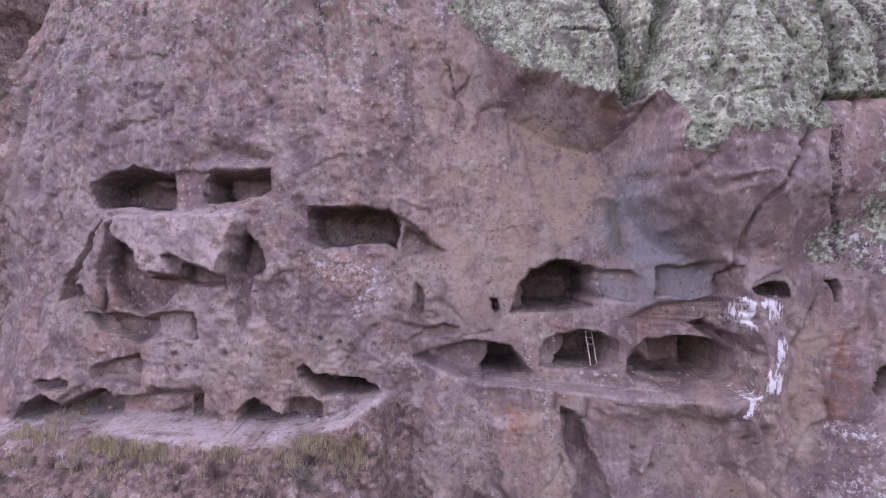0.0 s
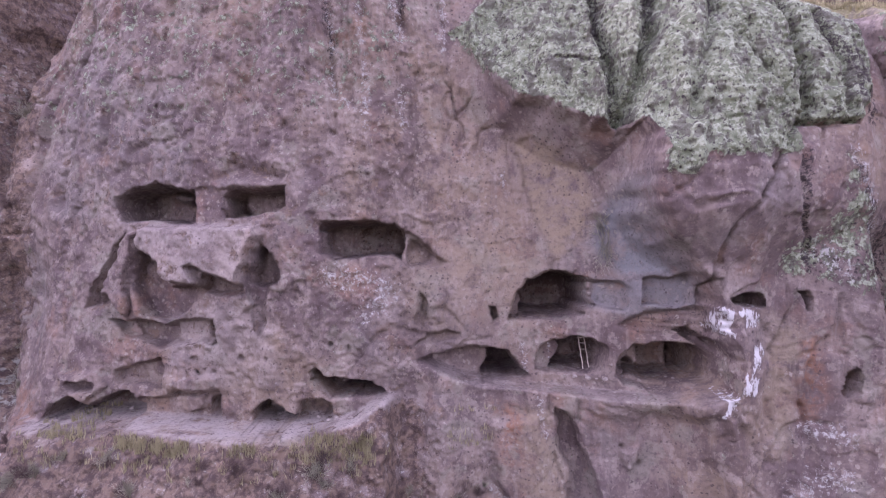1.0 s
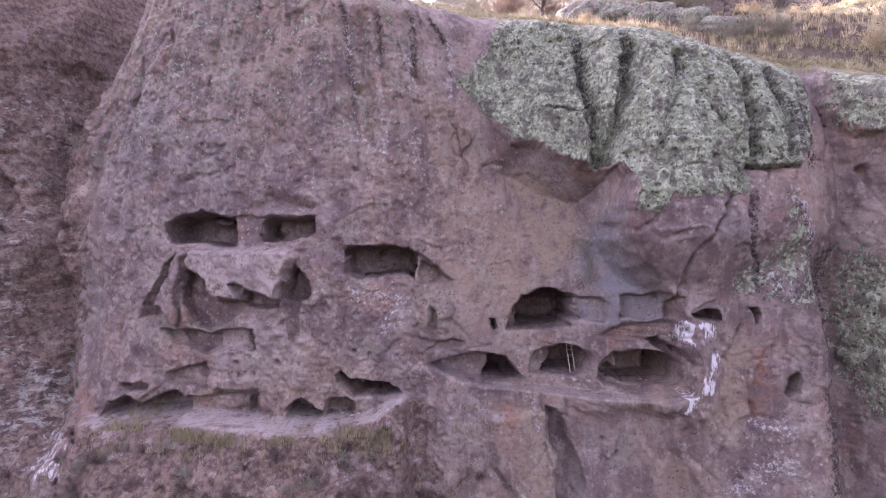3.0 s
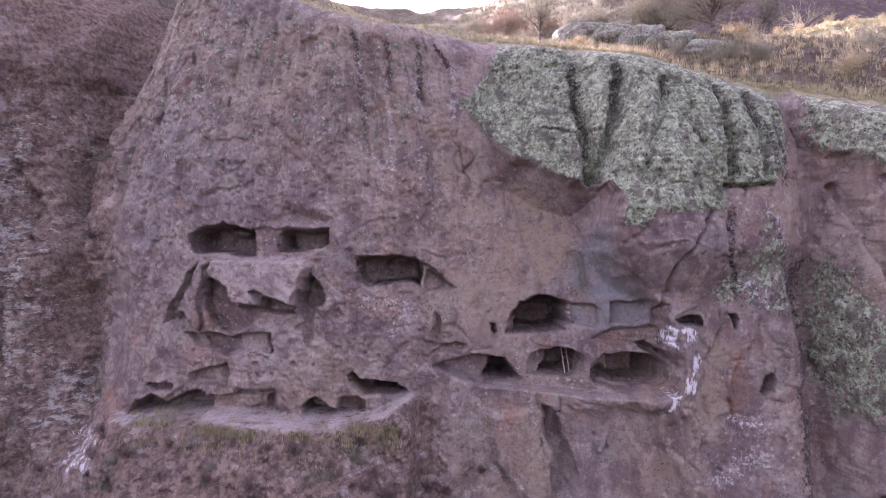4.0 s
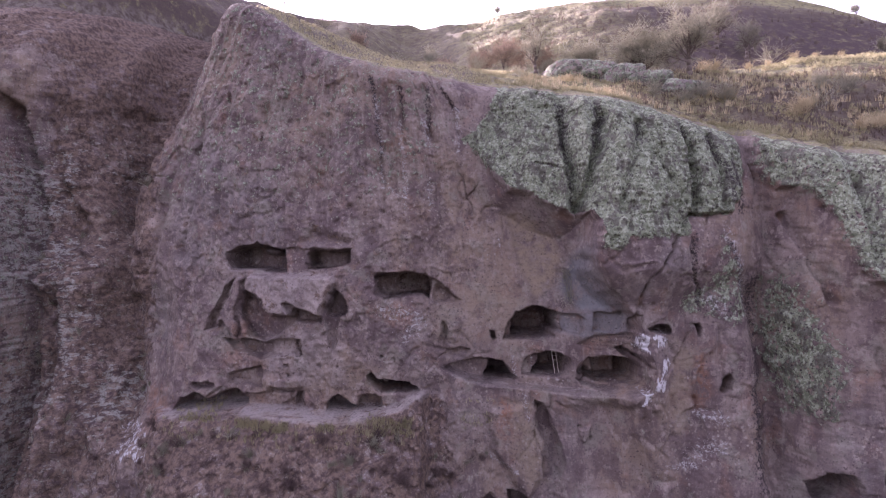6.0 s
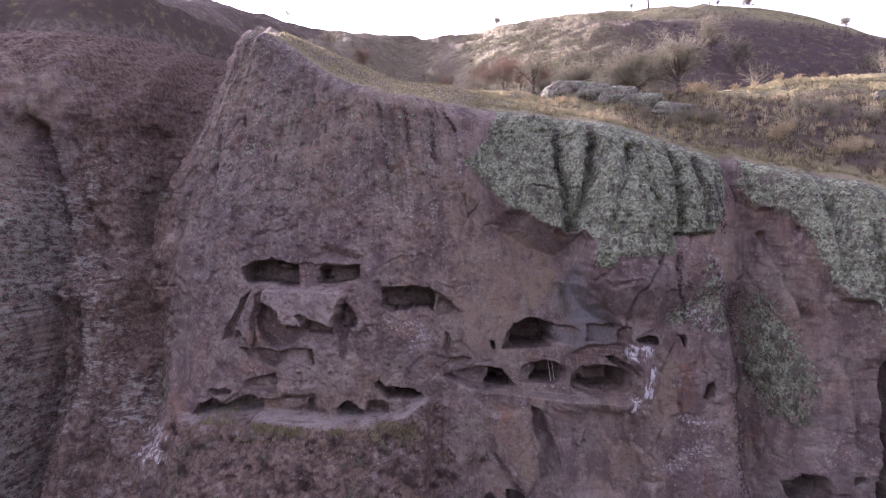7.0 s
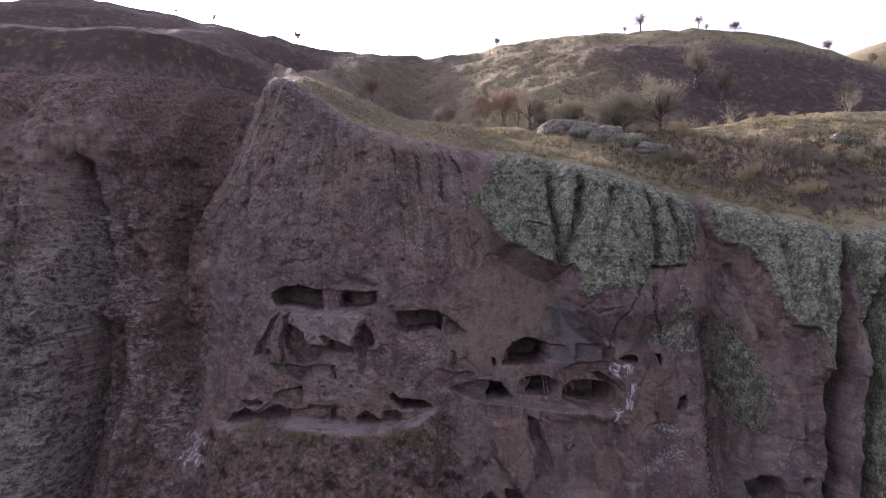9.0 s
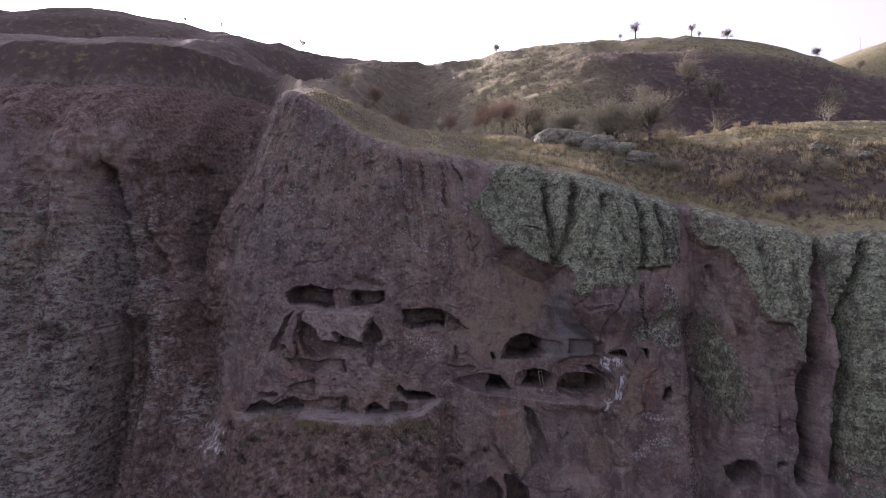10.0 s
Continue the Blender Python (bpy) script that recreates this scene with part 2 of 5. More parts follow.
    c = k.mix(k.ramp(k.math("ADD", k.math("SUBTRACT", k.attr("soil_shade"), 0.5), k.math("MULTIPLY", k.math("SUBTRACT", k.noise(0.7, 8, 0.72), 0.5), 2.4)), -0.05, 0.15), c, so)
    c = k.mix(k.math("MULTIPLY", k.ramp(gap, -0.02, 0.15), 0.75), c, (0.075, 0.052, 0.052))
    c = k.mix(k.math("MULTIPLY", flake, 0.8), c, (0.37, 0.37, 0.32))
    c = k.mix(0.26, c, (0.02, 0.015, 0.015))
    h = k.math("ADD", k.math("MULTIPLY", fine, 0.55), k.math("MULTIPLY", grit, 0.16))
    h = k.math("ADD", h, k.math("MULTIPLY", k.noise(1.1, 6, 0.6), 0.6))
    h = k.math("ADD", h, k.math("MULTIPLY", cover, 0.35))
    return k.done(c, 0.95, h, 0.85, 0.17)


def turf_material():
    k = Nodes("dry_turf")
    big, mid, fine = k.noise(0.07, 5), k.noise(0.45, 6, 0.65), k.noise(3.5, 6, 0.7)
    c = k.mix(k.ramp(big, 0.4, 0.6), (0.150, 0.138, 0.064), (0.200, 0.184, 0.088))
    c = k.mix(k.ramp(mid, 0.46, 0.60), c, (0.100, 0.085, 0.055))
    c = k.mix(k.math("MULTIPLY", k.ramp(fine, 0.48, 0.60), 0.7), c, (0.285, 0.27, 0.145))
    c = k.mix(k.math("MULTIPLY", k.ramp(k.noise(1.1, 7, 0.76), 0.54, 0.60), 0.85), c, (0.075, 0.056, 0.042))
    # scrub tone, which also carries the shade painted on the hill faces
    c = k.mix(k.math("MULTIPLY", k.attr("brush_shade"), k.ramp(k.noise(0.5, 6, 0.62), 0.22, 0.52)), c, (0.070, 0.050, 0.048))
    c = k.mix(k.math("MULTIPLY", k.attr("bare"), k.ramp(k.noise(0.9, 6, 0.7), 0.40, 0.6)), c, (0.21, 0.185, 0.155))
    return k.done(c, 1.0, k.math("ADD", fine, k.math("MULTIPLY", mid, 2)), 0.8, 0.15)


def plain_material(name, a, b, scale=6.0, rough=0.9, stretch=(1, 1, 1), thin=0.0):
    k = Nodes(name)
    v = k.noise(scale, 5, 0.65, stretch)
    c = k.mix(k.ramp(v, 0.35, 0.65), a, b)
    oi = k.n("ShaderNodeObjectInfo").outputs["Random"]
    c = k.mix(k.math("MULTIPLY", oi, 0.3), c, tuple(0.6 * q for q in a))
    if thin:  # light passes through blades and twigs
        tr = k.n("ShaderNodeBsdfTranslucent", Color=c)
        mx = k.n("ShaderNodeMixShader", Fac=thin)
        out = k.t.nodes["Material Output"]
        k.t.links.new(k.bsdf.outputs[0], mx.inputs[1])
        k.t.links.new(tr.outputs[0], mx.inputs[2])
        k.t.links.new(mx.outputs[0], out.inputs["Surface"])
    return k.done(c, rough, v, 0.4, 0.02)


ROCK, TURF = rock_material(), turf_material()
WOOD = plain_material("weathered_wood", (0.42, 0.37, 0.31), (0.55, 0.50, 0.43), 9.0, 0.85, (1, 1, 0.2))
BARK = plain_material("grey_bark", (0.11, 0.085, 0.07), (0.19, 0.155, 0.13), 8.0)
TWIG = plain_material("bare_twigs", (0.33, 0.315, 0.235), (0.45, 0.43, 0.33), 3.0, thin=0.4)
TWIG_RED = plain_material("red_brown_twigs", (0.33, 0.235, 0.17), (0.44, 0.33, 0.245), 3.0, thin=0.25)
TWIG_PALE = plain_material("pale_dry_stems", (0.40, 0.33, 0.20), (0.52, 0.44, 0.28), 3.0)
STRAW = plain_material("straw_grass", (0.31, 0.28, 0.165), (0.43, 0.39, 0.235), 1.2, thin=0.45)
SHRUB = plain_material("dark_shrub", (0.085, 0.055, 0.055), (0.17, 0.125, 0.105), 2.0)
# unseen floor, kept dark so little light bounces up under the overhangs
VALLEY = plain_material("dark_valley_floor", (0.045, 0.042, 0.028), (0.085, 0.075, 0.048), 0.05, 1.0)
STONE = plain_material("loose_stone", (0.25, 0.21, 0.185), (0.36, 0.32, 0.285), 4.0)


def mesh_from(name, verts, faces, material, smooth_faces=True):
    me = bpy.data.meshes.new(name)
    me.from_pydata(verts, [], faces)
    me.materials.append(material)
    if smooth_faces:
        me.shade_smooth()
    return me


def grid_mesh(name, co, quads, attrs, material):
    """A mesh from arrays: co (n, 3), quads (m, 4), float attributes by name."""
    used, inv = np.unique(quads, return_inverse=True)
    quads = inv.reshape(quads.shape)
    me = bpy.data.meshes.new(name)
    me.vertices.add(len(used))
    me.vertices.foreach_set("co", co[used].astype(np.float32).ravel())
    me.loops.add(quads.size)
    me.loops.foreach_set("vertex_index", quads.astype(np.int32).ravel())
    me.polygons.add(len(quads))
    me.polygons.foreach_set("loop_start", np.arange(0, quads.size, 4, dtype=np.int32))
    me.update(calc_edges=True)
    for key, v in attrs.items():
        a = me.attributes.new(key, "FLOAT", "POINT")
        a.data.foreach_set("value", v.ravel()[used].astype(np.float32))
    me.materials.append(material)
    me.shade_smooth()
    return me


# ---- the cliff's relief: chambers, ledges, prows and runnels, cut into its face ----
PATH_LINE = [(-33.7, 6.6), (-29.7, 7.1), (-25.3, 7.4), (-19.9, 7.5), (-15.5, 7.4), (-12.2, 7.5), (-9, 7.8), (-6.6, 8.5), (-4.7, 9.8)]

OVERHANG = [(0.3, 37.9), (1.9, 36.3), (3.5, 34), (5.2, 31.8), (7.2, 31.2), (9.1, 29.8), (11.7, 28.7), (12.8, 29.1), (13.3, 28.4), (13.2, 25.9), (15.1, 25.4), (15.9, 26.6), (18.5, 26.6), (21.5, 26.9), (22.8, 28.8), (26.3, 28.9), (28.2, 31.1), (29.1, 33.9)] + [(29.6, 41.5), (29.6, 54.5), (5.5, 57.7), (4.4, 43.8), (3.1, 41.1), (1.8, 39.1)]


def cliff_surface(x, z):
    """The face's y at (x, z), and the stains on it."""
    wx = x + 0.17 * fbm(x * 0.7, z * 0.7, 3.1 + 0 * x, 4) + 0.04 * value_noise(x * 4, z * 4, 0 * x)
    wz = z + 0.15 * fbm(x * 0.7, z * 0.7, 7.7 + 0 * x, 4) + 0.04 * value_noise(x * 4, z * 4, 9 + 0 * x)
    f = cliff_base(x, z)
    top = brow_height(x)
    calm = np.zeros(x.shape)  # where the stone is cut or worn smooth
    near = lambda pts, m: (wx > min(p[0] for p in pts) - m) & (wx < max(p[0] for p in pts) + m) & (wz > min(p[1] for p in pts) - m) & (wz < max(p[1] for p in pts) + m)

    def cut(poly, depth, soft=0.35):
        nonlocal f, calm
        k = near(poly, 0.3)
        w_ = smooth(-0.06, soft, inside(wx[k], wz[k], poly))
        f[k] += depth * w_
        calm[k] = np.maximum(calm[k], 0.7 * w_)

    def stain(poly, soft=1.0):
        out_ = np.zeros(x.shape)
        k = near(poly, soft)
        out_[k] = smooth(-soft, soft, inside(wx[k], wz[k], poly))
        return out_

    def groove(pts, wide, deep):
        nonlocal f
        k = near(pts, 3 * wide)
        f[k] += deep * np.exp(-(along(wx[k], wz[k], pts) / wide) ** 2) * (0.25 + 0.75 * smooth(0.3, 3.5, top[k] - z[k]))

    def trace(pts, wide):
        out_ = np.zeros(x.shape)
        k = near(pts, 2.6 * wide)
        out_[k] = np.exp(-(along(wx[k], wz[k], pts) / wide) ** 2)
        return out_

    # broad undulation of the great face, its vertical ribs and its flank
    f = f + 0.35 * fbm(x * 0.16, 11 + 0 * x, z * 0.12, 2)
    edge = line(z, (0, -43), (20, -44.5), (25.8, -45.0), (31.6, -43.2), (37.4, -40.4), (40.7, -38.5), (44.1, -35.8), (47.9, -34.6), (51.3, -32.8), (54.7, -31.6), (58, -29.4))
    ribs = ridged((wx + 12) / (edge + 12) * np.where(x < -12, 11.0, 16.0), 0 * x, z * 0.03, 3)
    upper = smooth(26, 35, z) * smooth(-41, -37, x) * smooth(2, -5, x)
    f = f - 0.55 * upper * ribs
    f = f + smooth(-36, -44, x) * (2.2 * fbm(x * 0.20, 2 + 0 * x, z * 0.05, 3) - 1.5 * ridged(x * 0.13, 0 * x, z * 0.06, 3) + 1.0)
    groove([(-59.9, 44.2), (-57.6, 28.1), (-56.7, 17.8), (-56.1, 4.7), (-56.4, -6.7)], 1.3, 5.2)
    f = f + 3.2 * smooth(0.0, 1.2, wx - line(z, (-10, -58.0), (5, -57.4), (18, -57.9), (28, -58.6), (40, -60.5), (60, -62))) * smooth(-48, -54, x) * smooth(50, 40, z)
    for pts, wide, deep in (
        ([(-49.2, 45.4), (-46.6, 33.5), (-44.1, 24.2), (-42.7, 13.6), (-40.7, 4.3)], 2.2, 4.0),
        ([(-53.3, 33.4), (-51.9, 24.5), (-52.4, 14.1)], 0.9, 1.2),
        ([(-66.6, 35.1), (-66.0, 21.4), (-63.5, 8.1)], 1.0, 1.2),
    ):
        groove(pts, wide, deep)
    groove([(-55.1, 40.3), (-54.0, 35.2), (-52.7, 31.6)], 1.1, -1.8)
    # the gully behind the great face, cut off by its left edge
    f = f + 9 * smooth(0.0, -1.4 - 2.0 * smooth(30, 23, z), wx + 0.2 * ribs - edge) * smooth(20, 30, z) * smooth(-60, -46, x)
    f = f + 2.4 * smooth(3, 8, z) * smooth(24, 16, z) * smooth(-33.2, -38, wx) * smooth(-58, -50, x)
    # right: dark runnels between the buttresses
    for pts, wide, deep in (
        ([(28.6, 36.5), (28.9, 31.3), (29.0, 27.0), (29.9, 22.6), (30.3, 18.0), (31.1, 13.0), (31.2, 8.0), (31.8, 2.0), (31.2, -8)], 1.5, 3.4),
        ([(42.8, 32), (41.6, 27.4), (40.9, 23.3), (40.6, 18), (40.6, 13.9), (40.4, 8.5), (40.3, 3)], 0.75, 4.2),
        ([(48.4, 32.3), (45.6, 27.5), (44.2, 23.6), (43.7, 18.4), (43.4, 11.9), (43.2, 3.9)], 0.6, 2.8),
        ([(32.2, 28.8), (32.9, 26.8), (33.6, 24.1), (34.5, 20.8)], 0.4, 1.3),
        ([(37.1, 18.9), (37.5, 14.1), (37.8, 10.7), (38, 8)], 0.25, 0.5),
        ([(39.5, 29.4), (39.3, 25.9), (39.2, 23.2)], 0.35, 0.7),
        ([(36.7, 32.3), (36.7, 28.7), (36.5, 24.4)], 0.35, 0.6),
        ([(44.8, 31.6), (43.1, 26.1), (42.5, 20.9)], 0.4, 0.7),
    ):
        groove(pts, wide, deep)
    # right: lichened pillar with a hanging lower edge, and a grey slab leaning on the wall
    pil = [(30.2, 37.4), (30.2, 34.7), (30.5, 32.5), (31.4, 31.4), (32.8, 31.4), (34.1, 29.5), (34.7, 26.6), (35.2, 24.3), (36.3, 22.5), (37.9, 22.2), (38.3, 21), (38.8, 17.8), (40.8, 17.4), (43.1, 32.3), (42, 35.9), (35.5, 39.2), (30.3, 40.3)]
    d_pil = inside(wx, wz, pil)
    f = f - 2.4 * (0.55 * smooth(-0.1, 0.5, d_pil) + 0.45 * smooth(-2.2, 0.3, d_pil))
    slab = [(30.9, 23.5), (32, 22.9), (33.3, 19.5), (34.8, 16.6), (35, 13.8), (34.7, 9.5), (32, 9.6), (31.1, 13), (30.5, 17.4)]
    f = f - 0.8 * smooth(-0.1, 1.6, inside(wx, wz, slab))
    # prow and overhang of lichened rock over the chambers, and the pillar below
    forward = [(0.3, 37.9), (1.9, 36.3), (3.5, 34), (5.2, 31.8), (7.2, 31.2), (9.1, 29.8), (11.7, 28.7), (12.8, 29.1), (13.3, 28.4), (13.1, 26), (13.4, 23.6), (14.6, 21.5), (16.2, 20), (17.2, 18.7)] + [(17.4, 19), (17.6, 18.1), (17.9, 17.4), (17.8, 16), (18.9, 14.3), (19.3, 13), (18.6, 11.5), (17.3, 11.3), (16.8, 11.2), (16.8, 9.7), (17.5, 9.4), (17.7, 7), (18.7, 5.2)] + [(21.5, -14.0), (36.0, -14.0), (37.2, 51.2), (5.5, 57.7), (4.4, 43.8), (3.1, 41.1), (1.8, 39.1)]
    d_over = inside(x + 0.16 * fbm(x * 0.6, z * 0.6, 3.1 + 0 * x, 3), z + 0.14 * fbm(x * 0.6, z * 0.6, 7.7 + 0 * x, 3), forward)
    under = smooth(17.4, 16.2, x) * smooth(18.6, 20.2, z)  # the sloping soffit left of the prow
    side = 0.5 + 0.7 * smooth(16, 12, z)
    w = np.clip((d_over + side * 0.6) / side, 0, 1)
    w = w * w * (3 - 2 * w)
    w = w * (1 - under) + under * (0.34 * smooth(-0.2, 0.4, d_over) + 0.66 * np.clip(1 + d_over / (1.3 + 1.3 * smooth(24, 28, z)), 0, 1) ** 1.2)
    out = np.minimum(prow_base(x, z), f)
    f = f + w * (out - f)
    for pts, wide, deep in (
        ([(10.9, 42.2), (10.9, 38.8), (11.1, 35.9), (11.4, 33.2), (11.6, 29.4)], 0.55, 2.0),
        ([(14.3, 41.7), (15, 39.4), (14.3, 36.5), (13.3, 33.7), (12.8, 31.5), (12, 29.6)], 0.5, 1.9),
        ([(18.5, 38.6), (17.1, 34.6), (16.2, 31.4), (15.5, 29.2)], 0.4, 0.8),
        ([(20.5, 38.1), (20.2, 35.1), (20.6, 32.4)], 0.3, 0.5),
        ([(23, 38.8), (23.2, 35.5), (23.4, 33), (22.7, 28.9)], 0.42, 1.5),
        ([(25.7, 37.4), (26, 34.2), (25.9, 31.6), (25.7, 29.2)], 0.38, 1.0),
        ([(22.3, 29), (24.1, 28.7), (26.4, 29.1)], 0.22, 0.8),
        ([(21.9, 28.7), (20.3, 26), (19.5, 24.1), (18.1, 22.6), (17.5, 20.6), (17.2, 18.7)], 0.14, 0.5),
        ([(21.9, 28.7), (20.4, 27.4), (20.1, 26)], 0.4, 0.4),
        ([(7.9, 34.6), (10, 34.2), (11.1, 33.3)], 0.18, 0.35),
        ([(5.5, 42.9), (4.3, 39.2), (4.6, 35.2)], 0.3, 0.3),
        ([(22.1, 28.1), (22.1, 25.8), (22.5, 23.6), (23.8, 20.7)], 0.2, 0.35),
        ([(21, 15.6), (21.4, 13.2), (21, 11.2), (21.5, 8.4)], 0.25, 0.25),
    ):
        groove(pts, wide, deep)
    # lobes bulge between the cracks
    f = f - 0.6 * smooth(30, 34, x) * ridged(x * 0.36 + 0.02 * z, 4 + 0 * x, z * 0.03, 3)
    in_over = stain(OVERHANG, 0.5)
    f = f - 0.45 * in_over * ridged(x * 0.42, 4 + 0 * x, z * 0.08, 2)
    # runnels on the great face
    for pts, wide, deep in (
        ([(-10, 44.6), (-9.3, 41), (-8.7, 35.8), (-8.4, 29.6)], 0.4, 0.6), ([(-7.1, 43.6), (-6.4, 39.9), (-6, 34.7)], 0.25, 0.3), ([(-4.1, 43.8), (-3.5, 41.2), (-3.3, 38.3)], 0.25, 0.35),
        ([(-2.4, 44), (-1, 42), (-0.3, 38.5)], 0.25, 0.35), ([(-5.2, 43.7), (-4.8, 40.5)], 0.2, 0.25),
        ([(-31.9, 41.5), (-32.7, 31.6), (-33.8, 24.6)], 0.6, 0.8), ([(-27.8, 43.9), (-28.2, 35.0), (-28.9, 29.0)], 0.4, 0.5), ([(-36.5, 38), (-37.6, 30), (-38.4, 24)], 0.5, 0.7),
        ([(-22.5, 47), (-22.8, 40), (-23.4, 33)], 0.4, 0.45), ([(-18.2, 46), (-18.4, 38)], 0.4, 0.4),
    ):
        groove(pts, wide, deep)

    # hollow behind the ochre stone and the grey wall under the overhang
    ochre = [(5.2, 29.4), (6.8, 29.5), (8.7, 28.1), (10.3, 26.6), (11, 24.4), (11, 22.1), (9.8, 21), (8.5, 20), (7.6, 21), (6.7, 23.7), (5.9, 26.5)]
    grey = [(10.9, 21.8), (12.3, 25.5), (14.1, 27.6), (15.8, 27.7), (16, 25.4), (17, 21.5), (18, 19.7), (17.1, 19.2), (14.1, 18.9), (12.9, 18.8), (11.6, 20)]
    cut(ochre, 0.22, 0.3)
    cut(grey, 0.3, 0.8)
    groove([(12.9, 24.3), (13.8, 24.1), (14.9, 25), (15.2, 25.4)], 0.18, 0.3)
    # worn hood over the upper rooms
    cut([(-18.4, 26.5), (-16.2, 28), (-13.1, 27.7), (-11.4, 26.5), (-11.6, 25.5), (-18.4, 25.7)], 0.7, 1.1)
    # the upper rooms and the pillar between them
    cut([(-27.5, 23.9), (-27.1, 25.1), (-25.6, 25.8), (-24.3, 26.1), (-22.9, 26.2), (-21.6, 25.8), (-19.6, 25.6), (-15.2, 25.6), (-11.8, 25.6), (-11.5, 24.8), (-11.7, 23.9), (-12.2, 23.5), (-13.4, 22.9), (-15.1, 22.7), (-19.5, 22.8), (-23.8, 22.8), (-26.8, 23.2)], 0.4, 0.2)
    cut([(-27.0, 24.1), (-26.9, 25.1), (-25.5, 25.7), (-24.3, 26.0), (-22.9, 26.2), (-21.6, 25.8), (-19.7, 25.5), (-19.5, 24.1), (-19.5, 22.8), (-21.1, 22.8), (-26.5, 23.2)], 5.0, 0.3)
    cut([(-23.7, 25.7), (-22.7, 26), (-21.2, 25.6), (-20.8, 24.8), (-21.9, 24.5), (-23.1, 24.8)], -1.6, 0.5)
    cut([(-17, 24.8), (-16.4, 25.3), (-15.4, 25.4), (-11.8, 25.4), (-11.7, 24.1), (-12.5, 23.5), (-13.8, 23.4), (-17, 23.2)], 3.4, 0.25)
    cut([(-17, 24.8), (-15.9, 25), (-15.6, 23.8), (-16.9, 23.5)], 1.2, 0.2)
    # the pale block under them, the fins beside it, the hollows between
    block = [(-23.9, 22.6), (-19.2, 22.8), (-13.7, 22.6), (-13.3, 21.8), (-13.8, 21.3), (-14.3, 20.6), (-14.7, 19.3), (-14.8, 18.2), (-15.6, 18.1), (-17.2, 18.8), (-18.3, 19.2), (-19, 19.4), (-18.3, 18.4), (-18.5, 18), (-20.4, 18), (-21.3, 18.5), (-21.9, 19.4), (-22.7, 20.2), (-24, 20.8), (-24.3, 21.7)]
    cut(block, -1.5, 0.4)
    cut([(-24.3, 20.7), (-22.7, 20.1), (-21.8, 19.2), (-21.3, 18), (-18.5, 18), (-18.1, 19), (-17.1, 18.7), (-15.6, 18), (-14.8, 18), (-15, 17.3), (-18.1, 17.5), (-19.5, 16.4), (-20.8, 15.3), (-22.4, 15.1), (-23.6, 15.4), (-24.6, 16.7), (-25, 18.8), (-24.7, 20.5)], 1.9, 0.35)
    cut([(-25.3, 22.3), (-24.5, 22.4), (-24.7, 20.5), (-25.4, 18.8), (-25.3, 16.7), (-25.5, 15.3), (-26.2, 15.8), (-27.1, 17.2), (-27.9, 16.3), (-27.7, 17.5), (-27, 19.2), (-26.3, 20.7)], -0.9, 0.35)
    cut([(-24.8, 18.8), (-24.3, 16.7), (-23.7, 15.2), (-24.6, 15.4), (-25.2, 17.1)], -0.5, 0.2)
    cut([(-25.6, 22.2), (-26.6, 20.5), (-27.2, 18.3), (-28.1, 16.3), (-29.8, 15.8), (-29.4, 17.2), (-28.3, 19.2), (-27.3, 21.2)], 1.4, 0.35)
    cut([(-13.7, 21.2), (-13.1, 20.8), (-12.4, 20), (-11.9, 19.3), (-12.2, 18.6), (-12.9, 18.1), (-13.3, 16.9), (-13.1, 15.4), (-13.8, 14.2), (-14.5, 15.4), (-14.7, 17.7), (-14.6, 18.9), (-14.3, 20.4)], 1.1, 0.35)
    cut([(-13.7, 21.2), (-13.1, 20.7), (-12.4, 20), (-11.9, 19.3), (-12.2, 18.6), (-12.9, 18.2), (-13.7, 18), (-14.5, 18.2), (-14.5, 18.9), (-14.2, 20.4)], 1.8, 0.25)
    # the middle room under its lintel, and hollows below
    cut([(-27.6, 15.3), (-21.9, 15.1), (-20.2, 15.5), (-17.4, 15.5), (-17.2, 14.7), (-17.3, 13.5), (-19.1, 13.6), (-21.3, 13.3), (-22.4, 12.9), (-24.4, 13.3), (-26, 14)], 1.5, 0.3)
    cut([(-25.4, 15), (-21.3, 15), (-21.2, 13.5), (-22.5, 13), (-24.6, 13.5)], 0.7, 0.3)
    cut([(-18.4, 15.4), (-17.5, 15.5), (-17.3, 14.1), (-17.7, 13.4), (-18.2, 14.4)], 0.6, 0.2)
    cut([(-25.1, 11.6), (-22.4, 12.3), (-22.2, 11.4), (-22.4, 9.6), (-24.4, 9.9), (-27, 10), (-26.7, 11.1)], 1.4, 0.35)
    cut([(-22.2, 10.9), (-17.3, 11.2), (-17.5, 10), (-21.5, 9.8), (-22, 9.3)], -0.4, 0.3)
    cut([(-31.9, 10.7), (-27.9, 11.1), (-27.3, 9.8), (-28.2, 9), (-29.1, 8.4), (-30.2, 8.8), (-31.3, 9.3)], -0.5, 0.3)
    cut([(-30.8, 10.1), (-28.9, 10.4), (-28.1, 10.1), (-28.2, 9.5), (-30.1, 9.2), (-31.1, 9.6)], 1.6, 0.18)
    # openings along the path
    cut([(-33.5, 6.6), (-32.3, 8.2), (-30.7, 8.8), (-29.8, 8.7), (-28.9, 8.2), (-28, 8.8), (-26.8, 9.3), (-25.6, 9.5), (-24.8, 9), (-24.2, 7.9), (-24.4, 7.1)], 4.5, 0.35)
    cut([(-24.6, 8.9), (-22, 9.3), (-21.5, 9.7), (-17.7, 9.9), (-17.4, 9.5), (-17.1, 7.5), (-24.4, 7.1)], 1.2, 0.3)
